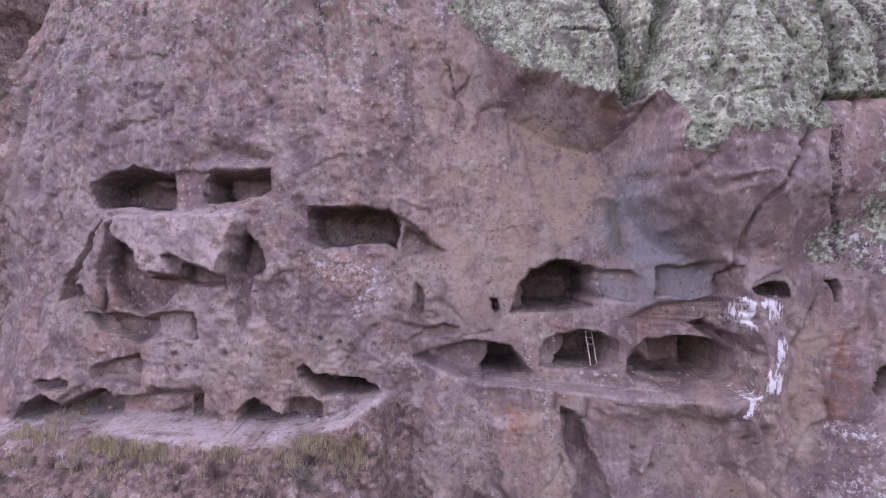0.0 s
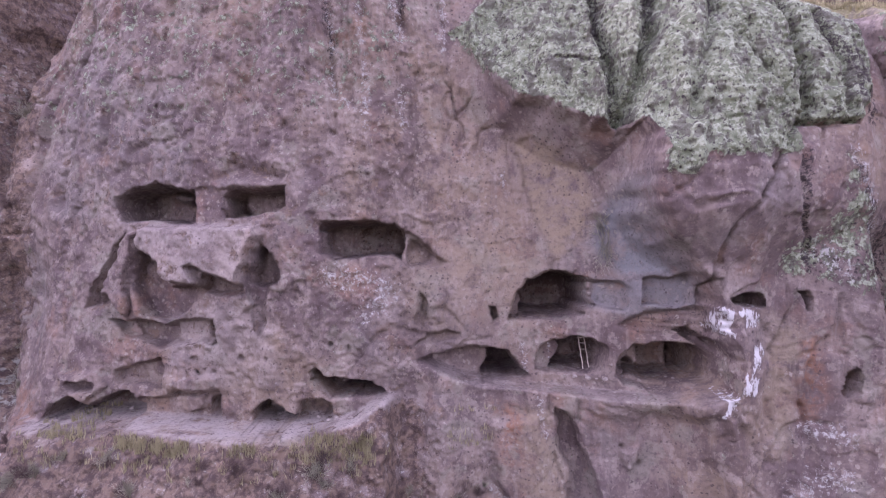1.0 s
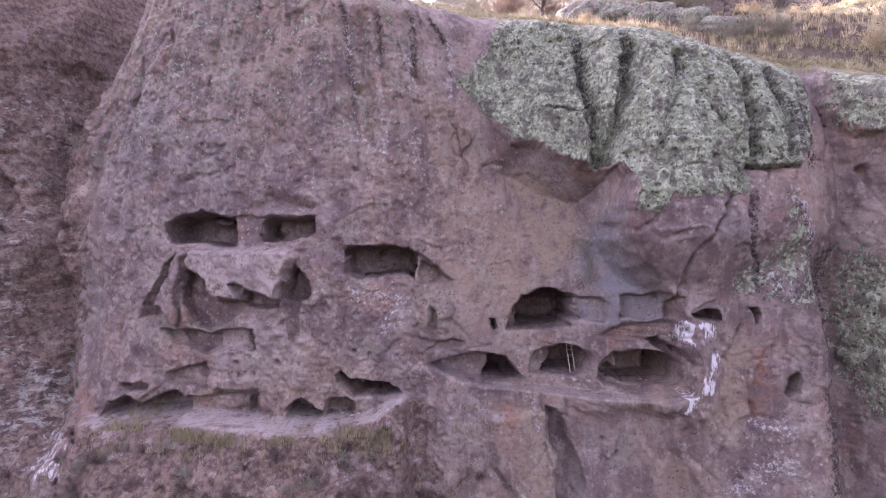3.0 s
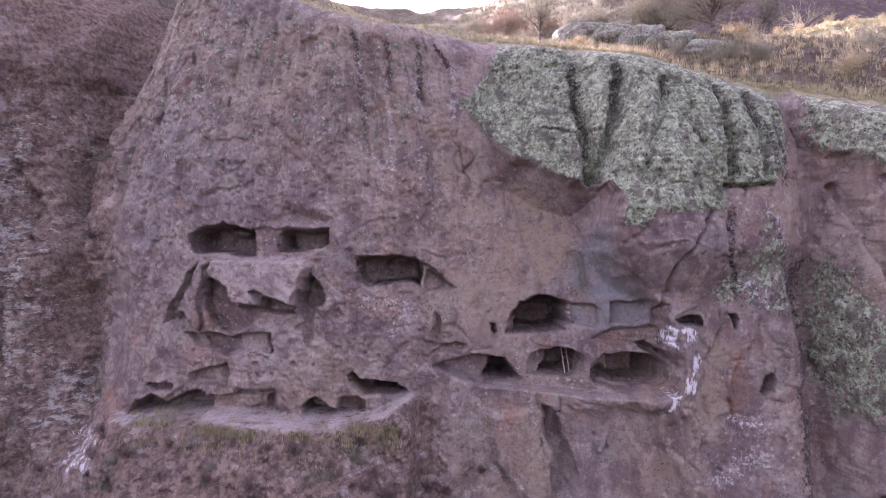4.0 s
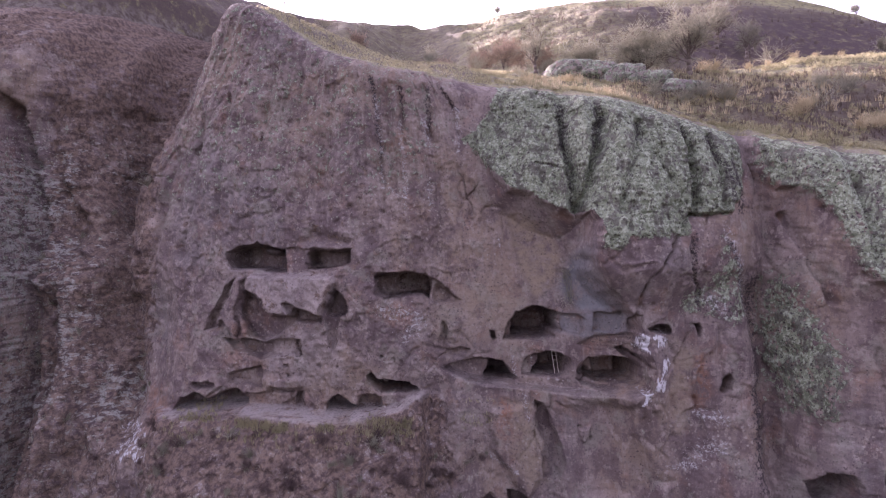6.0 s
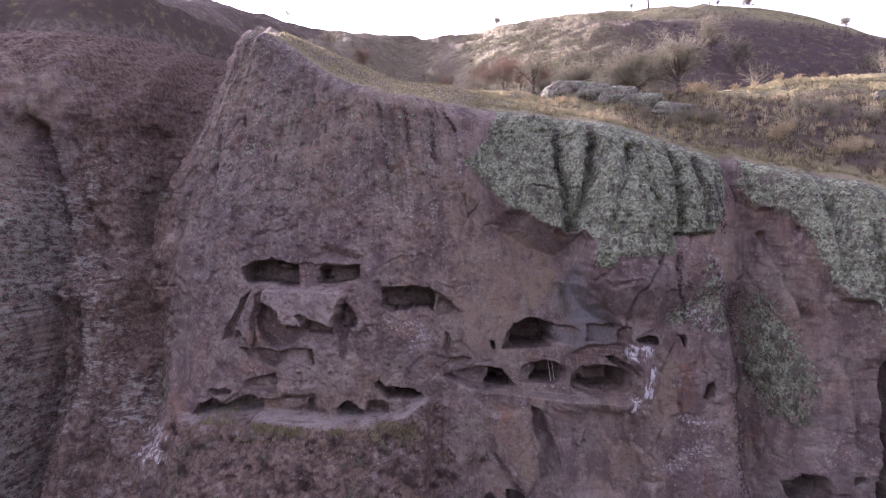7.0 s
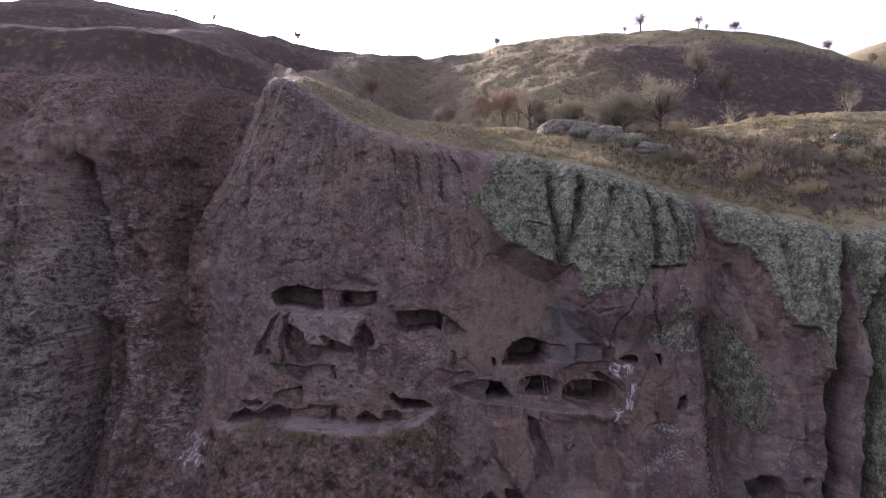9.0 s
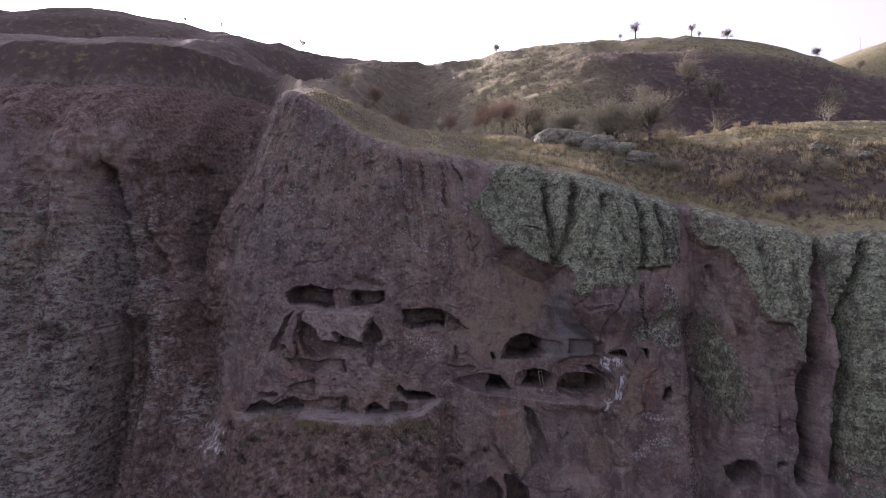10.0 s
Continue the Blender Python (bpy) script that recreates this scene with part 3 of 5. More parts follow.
    cut([(-21.5, 9.3), (-18.8, 9.6), (-18.8, 8.3), (-20.2, 7.9), (-21.2, 8.3)], -0.8, 0.25)
    cut([(-18.4, 9.2), (-17.7, 9.4), (-17.8, 7.4), (-18.6, 7.4)], 1.2, 0.2)
    cut([(-14.9, 8), (-14, 9.1), (-13.3, 9.5), (-12.7, 9), (-12.1, 8.5), (-11.5, 8.1), (-11.7, 7.3), (-15, 7.3)], 4.5, 0.3)
    cut([(-11.6, 8.7), (-11.3, 9.4), (-9.5, 9.7), (-8.8, 9.1), (-8.6, 7.5), (-11.6, 7.5)], 2.4, 0.35)
    cut([(-10.1, 11.6), (-9.6, 12.1), (-9, 11.4), (-7.3, 11.1), (-5.5, 10.9), (-4.9, 10.3), (-4.6, 9.7), (-8.9, 9.5), (-9.5, 10.1)], 5.0, 0.3)
    cut([(-8.6, 11), (-5.6, 10.8), (-4.8, 10.1), (-5.8, 9.9), (-8.5, 9.9)], 2.0, 0.25)
    # the long room in the middle
    cut([(-9.4, 22.6), (-9.1, 22.9), (-7.6, 22.8), (-7.2, 23), (-3.7, 23), (-3.2, 22.5), (-2.7, 22.2), (-1.7, 21.4), (-0.5, 20.4), (0.5, 19.8), (-0.6, 19.4), (-2.6, 19.3), (-3.3, 19.7), (-4.1, 20.2), (-5.7, 20.3), (-7.2, 20), (-8.1, 20), (-8.7, 20.4), (-9.3, 20.5)], 0.8, 0.3)
    cut([(-9.4, 22.5), (-7.2, 22.9), (-3.7, 22.9), (-3.3, 22.2), (-3, 20.8), (-3.2, 19.9), (-4.1, 20.2), (-5.7, 20.3), (-7.2, 20.1), (-8.1, 20.1), (-9.2, 20.5)], 5.2, 0.25)
    cut([(-2.9, 21.6), (-1.7, 21.2), (-0.6, 20.3), (-1.6, 19.5), (-2.7, 19.5)], 0.9, 0.3)
    cut([(-2, 17.7), (-1.4, 17.2), (-1.3, 15.8), (-1.7, 14.7), (-2.4, 15.2), (-2.2, 16.8)], 0.8, 0.35)
    cut([(3.3, 16.5), (3.7, 16.5), (3.9, 15.8), (3.6, 15.4), (3.3, 15.8)], 1.6, 0.12)
    # arched room, the niches beside it and the broken strata
    cut([(4.9, 15.5), (5, 16.8), (5.4, 17.5), (5.9, 18), (6.1, 18.5), (6.9, 18.9), (8, 19.2), (9, 19.2), (9.9, 19), (10.8, 18.9), (10.8, 17.7), (11, 16.5), (10.3, 16.4), (10.3, 15.8), (8.6, 15.4), (6.7, 15.5)], 2.4, 0.25)
    cut([(5.9, 15.8), (6, 18), (6.3, 18.5), (6.9, 18.8), (8, 19.1), (9, 19.2), (9.9, 19), (10.7, 18.8), (10.8, 17.7), (10.9, 16.5), (10.3, 16.4), (10.3, 15.9), (8.6, 15.6)], 6.0, 0.3)
    cut([(10.7, 18.7), (12.9, 18.6), (13.2, 18.1), (13.1, 16.9), (12.7, 16.3), (11.1, 16.5), (10.8, 17.7)], 1.1, 0.2)
    cut([(14.1, 18.8), (15.4, 19), (16.9, 19.2), (16.9, 17), (15.9, 16.8), (14.1, 16.9)], 1.1, 0.2)
    cut([(17, 18.9), (18, 19), (18.1, 17.1), (17.1, 17)], 0.6, 0.2)
    strata = [(12.2, 15.3), (14.1, 16.5), (16.8, 17), (18.1, 16.9), (19.1, 15.8), (18.7, 14.8), (16.8, 14.4), (14.4, 14.5)]
    cut(strata, 0.6, 0.4)
    f = f + 0.14 * stain(strata, 0.3) * ridged(x * 0.25, 2 + 0 * x, z * 2.2, 3)
    # lower gallery
    cut([(-2.6, 13.5), (-1.4, 14.4), (0.2, 14.7), (1.3, 14.5), (0.7, 13.9), (-1.4, 13.6)], 0.7, 0.25)
    cut([(-2.1, 12.4), (-0.2, 13.1), (1.9, 13.5), (3.5, 13.3), (4.8, 13.1), (5.8, 11.9), (6.5, 11), (5.9, 10.8), (2.9, 10.7), (1.5, 11), (-0.2, 11.5)], 2.0, 0.3)
    cut([(3.3, 13.1), (4.7, 13), (5.7, 11.9), (6.5, 11), (4.7, 10.8), (2.9, 10.8), (3.2, 11.9)], 5.5, 0.22)
    cut([(6.9, 11.5), (7, 13.4), (8.1, 14), (9, 14.2), (11, 14.3), (11.8, 13.9), (12.1, 12.6), (11.9, 11.9), (10.9, 11.5), (8.7, 11.4)], 1.5, 0.25)
    cut([(8.6, 14), (11, 14.2), (11.7, 13.9), (12, 12.7), (11.8, 12.1), (10.9, 11.6), (8.1, 11.5), (8.7, 12.6)], 5.2, 0.25)
    cut([(12.6, 12.4), (13, 13.2), (13.6, 13.9), (14.8, 14.2), (16.1, 14.4), (17.1, 14.4), (18.1, 13.9), (18.8, 13.2), (19, 12.1), (18.9, 11.3), (17.2, 10.9), (15.2, 10.6), (13.1, 10.8), (12.4, 11.6)], 2.2, 0.25)
    cut([(14.1, 13.9), (16.1, 14.3), (17.1, 14.3), (18, 13.9), (18.6, 13.2), (18.7, 12.1), (18.6, 11.6), (15.2, 11.1), (13.4, 11.3), (14.5, 12.3)], 4.6, 0.4)
    cut([(13.2, 12.2), (13.8, 12.7), (14.3, 12.3), (14.2, 11.6), (13.2, 11.6)], 1.6, 0.2)
    cut([(16, 15.1), (17, 15.4), (17.7, 15), (18.5, 14.5), (19.1, 13.5), (18.8, 11.9), (17.6, 11.6), (17.5, 13.3), (17.3, 14.3)], 1.6, 0.3)
    cut([(17.7, 14.8), (18.6, 14.5), (19.3, 13.5), (18.9, 13.3), (18.4, 14.1)], 1.2, 0.2)
    # small openings in the pillar and the wall beyond
    cut([(18.6, 17.7), (19.4, 18), (20.6, 18), (20.9, 17.7), (20.9, 17), (19.8, 17.1), (18.8, 17.4)], 2.8, 0.15)
    cut([(23.3, 18), (23.8, 18.1), (24, 17.5), (24, 16.8), (23.7, 16.9), (23.5, 17.4)], 2.6, 0.15)
    cut([(26.3, 13.3), (26.6, 12.6), (26.7, 11.6), (26, 11.1), (25.5, 11.6), (25.8, 12.5)], 3.0, 0.2)
    cut([(23.2, 10.6), (23.6, 10.8), (23.7, 10.4), (23.3, 10.2)], 0.8, 0.2)
    cut([(32.9, 3.2), (33.5, 4.2), (33.9, 4.9), (35.3, 5.1), (36.1, 4.3), (36.4, 3.2), (36, 2), (33.9, 1.2), (33.3, 2.1)], 6.0, 0.25)
    cut([(37.5, 5.2), (38, 5.6), (38.3, 4.9), (37.8, 4.3)], 1.8, 0.15)
    cut([(-1.0, -5.9), (0.0, -2.7), (3.5, -1.3), (5.2, -3.4), (5.2, -6.7)], 3.5, 0.6)
    cut([(5.4, -1.0), (7.2, -1.2), (8.6, -2.7), (9.6, -5.5), (6.0, -6.7)], 5, 0.4)
    # small pits in the face
    for hx_, hz_, wide in ((-19.3, 12.4, 0.26), (-15.4, 12.7, 0.3), (-19.3, 11.3, 0.14), (-14.8, 16.1, 0.3), (-19.9, 16.2, 0.2), (-13.3, 12.7, 0.18), (13.6, 5.5, 0.3), (12.7, 6.6, 0.2), (-8.7, 13.8, 0.18), (-7.2, 13.4, 0.2), (-17.9, 11.5, 0.14)):
        k = (np.abs(wx - hx_) < 1) & (np.abs(wz - hz_) < 1)
        f[k] += 0.5 * np.exp(-(((wx[k] - hx_) ** 2 + (wz[k] - hz_) ** 2) / wide ** 2) ** 2)
    # hollows, buttress and posts of the lower wall
    cut([(8, 9.4), (9.5, 8.6), (10.1, 6.9), (11, 4.3), (11.2, 2.7), (10.7, 0.8), (8.8, 0.6), (8.8, 4.7), (8.2, 7)], 1.6, 0.4)
    cut([(10, 9.5), (17.3, 10.5), (18.3, 10), (18.9, 7.1), (19.4, 5), (20.5, 3.1), (22.3, 2.4), (18.3, -0.6), (11.5, -1.9), (11.2, 3.8), (10.3, 6)], 1.0, 1.5)
    cut([(12.4, 6.5), (14, 7), (13.7, 5.3), (13.1, 4.7)], -0.5, 0.3)
    cut([(3, 8.1), (7.2, 9), (7.9, 5.8), (8.9, 0.6), (7.6, -2.4), (5.7, -0.2), (3.6, 3.3)], -0.7, 0.8)
    cut([(18.2, 9.9), (18.8, 9.9), (19, 8.6), (18.5, 8.4)], -0.35, 0.15)
    # ledges: the gallery's floor and the path, with the slope of earth below it
    floor_z = line(x, *[(-1.8, 12), (2.7, 10.7), (6.7, 10.5), (12.4, 10.2), (15.9, 10.5), (18.7, 11.1)])
    f = f - 1.9 * (1 + 0.25 * value_noise(x * 0.7, 0 * x, 0 * x)) * smooth(0.2, -0.15, 0.5 * wz + 0.5 * z - floor_z) * smooth(-2.5, 0, x) * smooth(21.6, 20.6, x) * (1 - w)
    path = line(x, *PATH_LINE)
    on_path = smooth(-37, -33, x) * smooth(-3.2, -4.4, x)
    f = f - (3.0 + 1.6 * np.exp(-((x + 16) / 5) ** 2)) * smooth(0.12, -0.1, z - path) * on_path
    bank = np.maximum(path - 0.2 - z, 0)
    f = f - (0.62 * bank + 0.4 * smooth(0, 1, bank)) * smooth(-37, -29, x) * smooth(5, -8, x)

    # broken stone at several scales
    rough = (1 - calm) * (1 - 3.2 * w * (1 - w))
    bankish = smooth(-0.5, 0.6, bank) * smooth(-42, -34, x) * smooth(3, -4, x)
    f = f - 0.06 * (0.3 + 0.7 * rough) * ridged(x * 0.8, 5 + 0 * x, z * 0.4, 4)
    for turn, scale, deep in ((0.35, 0.20, 0.35), (-0.5, 0.26, 0.28), (0.05, 0.4, 0.18)):
        u, v = wx + turn * wz, wz - turn * wx
        f = f + deep * (0.2 + 0.8 * rough) * smooth(0.93, 0.995, 1 - np.abs(value_noise(u * scale, 51 + 0 * x, v * scale * 0.45))) * smooth(0.15, 0.5, value_noise(x * 0.13, 61 + deep + 0 * x, z * 0.13))
    f = f + 0.07 * rough * ridged(wx * 1.5, 15 + 0 * x, z * 0.14, 3) * smooth(20, 28, z)
    # shallow scars where plates of stone came away
    for scale, deep, seed in ((0.17, 0.22, 41), (0.4, 0.08, 31), (0.9, 0.04, 71)):
        n = fbm(x * scale, seed + 0 * x, z * scale * 1.1, 5)
        f = f + deep * rough * smooth(-0.07, 0.07, n - 0.1)
    f = f + 0.3 * rough * np.maximum(0, fbm(x * 0.9, 21 + 0 * x, z * 0.9, 4) - 0.6)
    crusted = np.maximum(in_over, 0.8 * smooth(-0.3, 0.6, d_pil))
    crusted = np.maximum(crusted, 0.8 * smooth(43.0, 44.0, x))
    f = f - 0.14 * crusted * ridged(x * 1.7, 1 + 0 * x, z * 1.5, 3) - 0.10 * crusted * np.abs(fbm(x * 3.1, 6 + 0 * x, z * 2.7, 2))
    f = f + 0.05 * fbm(x * 3.3, 0 * x, z * 3.3, 2) * (0.6 + 2.2 * bankish)
    f = f + 0.35 * bankish * fbm(x * 1.1, 0 * x, z * 1.1, 3)
    f = f + 0.45 * smooth(-36, -42, x) * fbm(x * 0.7, 3 + 0 * x, z * 0.7, 4)
    # the brow rounds off backwards
    f = f + 1.4 * np.clip(1 - (top - z) / 2.2, 0, 1) ** 2
    f = f + 6 * np.clip(1 - (top - z) / 12, 0, 1) ** 2 * smooth(-36, -46, x)

    tag = {}
    lich = in_over * np.maximum(smooth(0.1, 0.6, d_over), smooth(33, 35, z))
    lich = np.maximum(lich, 0.82 * smooth(-0.2, 0.7, d_pil))
    lich = np.maximum(lich, 0.76 * smooth(42.6, 43.6, wx) * smooth(4, 12, z) + 0.45 * smooth(42.6, 43.6, wx))
    lich = np.maximum(lich, 0.74 * stain(slab, 1.5))
    lich = np.maximum(lich, 0.62 * stain([(25.3, 27.5), (26.4, 26), (28.5, 23.1), (29.2, 19.1), (27.6, 18.2), (24.1, 19), (21.6, 19), (22, 21.1), (24.2, 22.1), (25.6, 24.1)], 0.8))
    lich = np.maximum(lich, 0.30 * smooth(-38, -44, x) * smooth(56, 36, z) + 0.14 * smooth(-57.0, -58.5, x) * smooth(40, 30, z))
    lich = np.maximum(lich, 0.34 * upper)
    tag["lichen"] = lich
    patch = fbm(x * 0.16, 81 + 0 * x, z * 0.13, 3)
    tag["flake"] = np.clip(smooth(-36, -41, x) * smooth(50, 36, z) * (0.55 + 0.5 * smooth(-56.5, -58.5, x) + 0.5 * patch - 0.5 * smooth(-48, -42, x) * smooth(8, 13, z)), 0, 1)
    tag["ochre"] = np.maximum(stain(ochre, 0.5), 0.45 * stain([(-3.7, 19.6), (4.7, 22.5), (8.6, 19.4), (4.7, 17.6), (4.7, 15.2), (-1, 13.6), (-3.7, 16.1)], 2.0))
    tag["ochre"] = np.maximum(tag["ochre"], 0.75 * stain([(21, 16.6), (23.5, 15.9), (23.6, 13.2), (22.6, 7.6), (20.6, 5.8), (20.6, 11.2), (21, 13.9)], 1.0))
    tag["ochre"] = np.maximum(tag["ochre"], 0.8 * stain([(5.2, 9.0), (8.0, 9.3), (8.6, 5.5), (9.4, 0.5), (7.4, -0.5), (5.8, 4.0)], 0.9))
    tag["rust"] = np.maximum(stain([(23.6, 15.9), (24.5, 14.6), (24.4, 11.2), (23.9, 9.7), (23.4, 11.1)], 0.8), 0.8 * stain([(3.6, 9.3), (5.9, 9), (5.6, 4.6), (4.2, 5.1)], 0.8))
    tag["rust"] = np.maximum(tag["rust"], 0.6 * stain([(-38.5, 8.5), (-34.5, 9.0), (-34.0, 5.5), (-37.5, 4.0)], 1.2))
    tag["grey"] = (1 - w) * np.maximum(stain(grey, 0.6), 0.7 * stain([(10.9, 18.9), (13.4, 18.9), (17.1, 19.2), (17, 16.8), (13, 16), (10.9, 16.5)], 0.5))
    tag["dust"] = np.maximum(smooth(0.35, 0.05, np.abs(z - path)) * on_path, 0.25 * smooth(0.4, 0.1, np.abs(z - floor_z)) * smooth(-2, 0, x) * smooth(19, 18, x))
    tag["dust"] = np.maximum(tag["dust"], 0.5 * stain(block, 0.4))
    tag["dust"] = np.maximum(tag["dust"], 0.4 * stain([(-21.9, 15.3), (-15, 17.7), (-12.2, 14.6), (-12.5, 9.7), (-17.5, 10), (-22, 9.3)], 0.9))
    # dark growth beside cracks; the right-hand runnels also get their shade as colour
    dark = np.zeros(x.shape)
    for pts, wide in (
        ([(11, 41.5), (11, 38.1), (11.1, 35.1)], 0.75), ([(11.4, 33.2), (11.5, 30.1)], 0.35), ([(14.3, 41.2), (14.8, 39.1), (13.9, 36.8), (14.1, 36.5)], 0.7), ([(18.2, 38.6), (18.1, 36.8)], 0.5),
        ([(22.8, 39.1), (23.1, 37)], 0.6), ([(23, 35.5), (23.2, 33), (22.7, 29.4)], 0.35), ([(25.6, 37.1), (26.1, 35.1), (27.1, 33.2), (26.9, 31.1)], 0.65), ([(7.9, 34.6), (10, 34.2), (11.2, 33.1)], 0.25),
        ([(22.4, 27), (22.6, 23.6), (23.8, 19.5)], 0.3), ([(26.1, 26.3), (27.8, 23.6), (28.5, 20.1)], 0.35),
        ([(-10, 44.6), (-9.3, 41), (-8.7, 35.8)], 0.3), ([(-6.7, 43.6), (-6.3, 40.5)], 0.3), ([(-3.7, 43.6), (-3.3, 38.9)], 0.35), ([(-2.1, 43.7), (-0.4, 41.5)], 0.3),
        ([(22.2, 26.7), (22.5, 23.6), (23.3, 22), (24.1, 20.4)], 0.3), ([(42.8, 32), (41.2, 24.7)], 0.5), ([(48.4, 32.3), (45.4, 27.5)], 0.5), ([(27.4, 34.7), (28.2, 31.6), (28, 29.3)], 0.4),
        ([(29.8, 22.5), (29.7, 16.6), (29.4, 7.8), (29.5, -0.9)], 0.9),
    ):
        dark = np.maximum(dark, trace(pts, 1.4 * wide))
    tag["dark"] = np.maximum(0.66 * dark, 0.4 * stain(strata, 0.4))
    speck = 0.45 * smooth(-36, -42, x) * smooth(52, 34, z)
    for pts, wide in (
        ([(-9.5, 42.8), (-8.7, 37.5), (-8.5, 32.4), (-6, 31.3)], 0.5), ([(-6.6, 39.3), (-6.1, 34.7), (-6, 30.2)], 0.6), ([(-0.4, 41.5), (-0.1, 36.7)], 0.6), ([(-4.1, 40), (-3.3, 37.1)], 0.7), ([(-8.7, 18.9), (-5.6, 18.5), (-4.1, 17.7), (-5.7, 16.1)], 1.3),
        ([(-3.5, 33.1), (-3.2, 30.3)], 0.5), ([(4.5, 27.4), (4.6, 25.7)], 0.3), ([(26.1, 27), (28.2, 22.6), (28.9, 19.1)], 0.9), ([(6.9, 9.9), (7.4, 7)], 0.35), ([(3.6, 2.7), (6.2, 1)], 0.5),
        ([(23.9, 9.1), (25.9, 8.7)], 1.2), ([(23.4, 4.8), (25.4, 5.9)], 1.5), ([(24.5, 20.7), (26, 19.4)], 1.4), ([(5.9, 13.6), (6.3, 11.5)], 0.4), ([(8.1, 13.6), (8.3, 12)], 0.25), ([(21.1, 3.8), (23.3, 3.8)], 0.7),
    ):
        speck = np.maximum(speck, 0.85 * trace(pts, wide))
    tag["speck"] = np.maximum(speck, 0.6 * bankish)
    white = np.zeros(x.shape)
    for poly in (
        [(17.9, 17), (20.4, 16.9), (20.4, 15.9), (20, 16), (19.6, 16.6), (18.8, 16.5), (18.7, 15.3), (18.1, 15.4), (17.7, 16)], [(19.5, 12.5), (20.3, 12.3), (20.2, 11.5), (19.4, 11.7)], [(20.2, 14.4), (20.6, 14.4), (20.5, 12.9), (20.2, 13)],
        [(18.2, 11.1), (18.8, 11.3), (18.6, 10.1), (18, 10)], [(-43.0, 3.6), (-40.5, 4.5), (-37.0, 4.6), (-36.0, 3.4), (-37.6, 2.8), (-34.6, 2.2), (-35.4, 1.2), (-38.6, 0.9), (-42.0, 1.2), (-40.0, 2.2)],
    ):
        k = near(poly, 1.0)
        white[k] = np.maximum(white[k], smooth(-0.5, 0.2, inside(wx[k], wz[k], poly)))
    tag["white"] = white * (0.80 - 0.28 * smooth(-30, -34, x))
    # earth on bank, flank and brow; in the gully it also stands in for shade
    tag["soil_shade"] = np.maximum(0.72 * bankish, 0.42 * smooth(-36, -40, x) * smooth(-58, -55, x) + 0.25 * smooth(-36, -41, x) + 0.5 * smooth(-42, -46, x) * smooth(14, 6, top - z))
    return f, tag


XS = np.concatenate([np.arange(-260, -84, 4.0), np.arange(-84, -44, 0.28), np.arange(-44, -34, 0.16), np.arange(-34, 32, 0.1), np.arange(32, 56, 0.16), np.arange(56, 262, 4.0)])
ROWN = 600
FOOT = -11.0
gx, gv = np.meshgrid(XS, np.linspace(0, 1, ROWN), indexing="ij")
gz = FOOT + gv * (brow_height(gx) - FOOT)
gy, tags = cliff_surface(gx, gz)
nx = len(XS)
index = np.arange(nx * ROWN).reshape(nx, ROWN)
quads = np.stack([index[:-1, :-1], index[1:, :-1], index[1:, 1:], index[:-1, 1:]], -1)
# steep sides, floors and roofs are rough too: shift their points along the face
steep_x = smooth(1.0, 2.5, np.abs(np.gradient(gy, axis=0) / np.gradient(gx, axis=0)))
steep_z = smooth(1.0, 2.5, np.abs(np.gradient(gy, axis=1) / np.gradient(gz, axis=1)))
inner = smooth(0, 3, brow_height(gx) - gz)
mx = gx + 0.22 * inner * steep_x * fbm(gy * 0.9, gz * 0.9, 5 + 0 * gx, 3)
mz = gz + 0.07 * inner * steep_z * (1 - steep_x) * fbm(gy * 0.9, gx * 0.9, 8 + 0 * gx, 3)
co = np.stack([mx, gy, mz], -1).reshape(-1, 3)
cx, cz = gx[:-1, :-1], gz[:-1, :-1]
part_left = cx < -41.5
part_right = cx > 29.6
part_over = (inside(cx, cz, OVERHANG) > 0) & ~part_right
for name, sel, label in (
    ("cliff_flank", part_left, "shaded rocky cliff flank patched with lichen beside a gully"),
    ("cliff_buttress", part_right, "lichen-crusted rock buttresses split by dark vertical runnels"),
    ("cliff_overhang", part_over, "overhanging lobed rock prow crusted with grey-green lichen"),
    ("cliff_face", ~(part_left | part_right | part_over), "brown tuff cliff face with carved cave chambers and ledges"),
):
    ob = new(name, grid_mesh(name, co, quads[sel], tags, ROCK))
    tagged(ob, label, "cliff", kind="structure")

# ---- the hills above ----
EDGE_Y = gy[:, -1]
EDGE_SOFT = np.mean([np.interp(XS + d, XS, EDGE_Y) for d in np.arange(-4, 4.1, 0.5)], 0)
SKY_Y = lambda x: glide(x, (-260, 130), (-120, 135), (-60, 165), (10, 182), (50, 165), (75, 152), (260, 150))


def rise(u):
    """A steep slope that eases off towards the crest."""
    return (1.32 * u - 0.3 * (smooth(0.45, 0.8, u) * (u - 0.45) + 0.1 * u)) / (1.32 - 0.3 * 0.65)


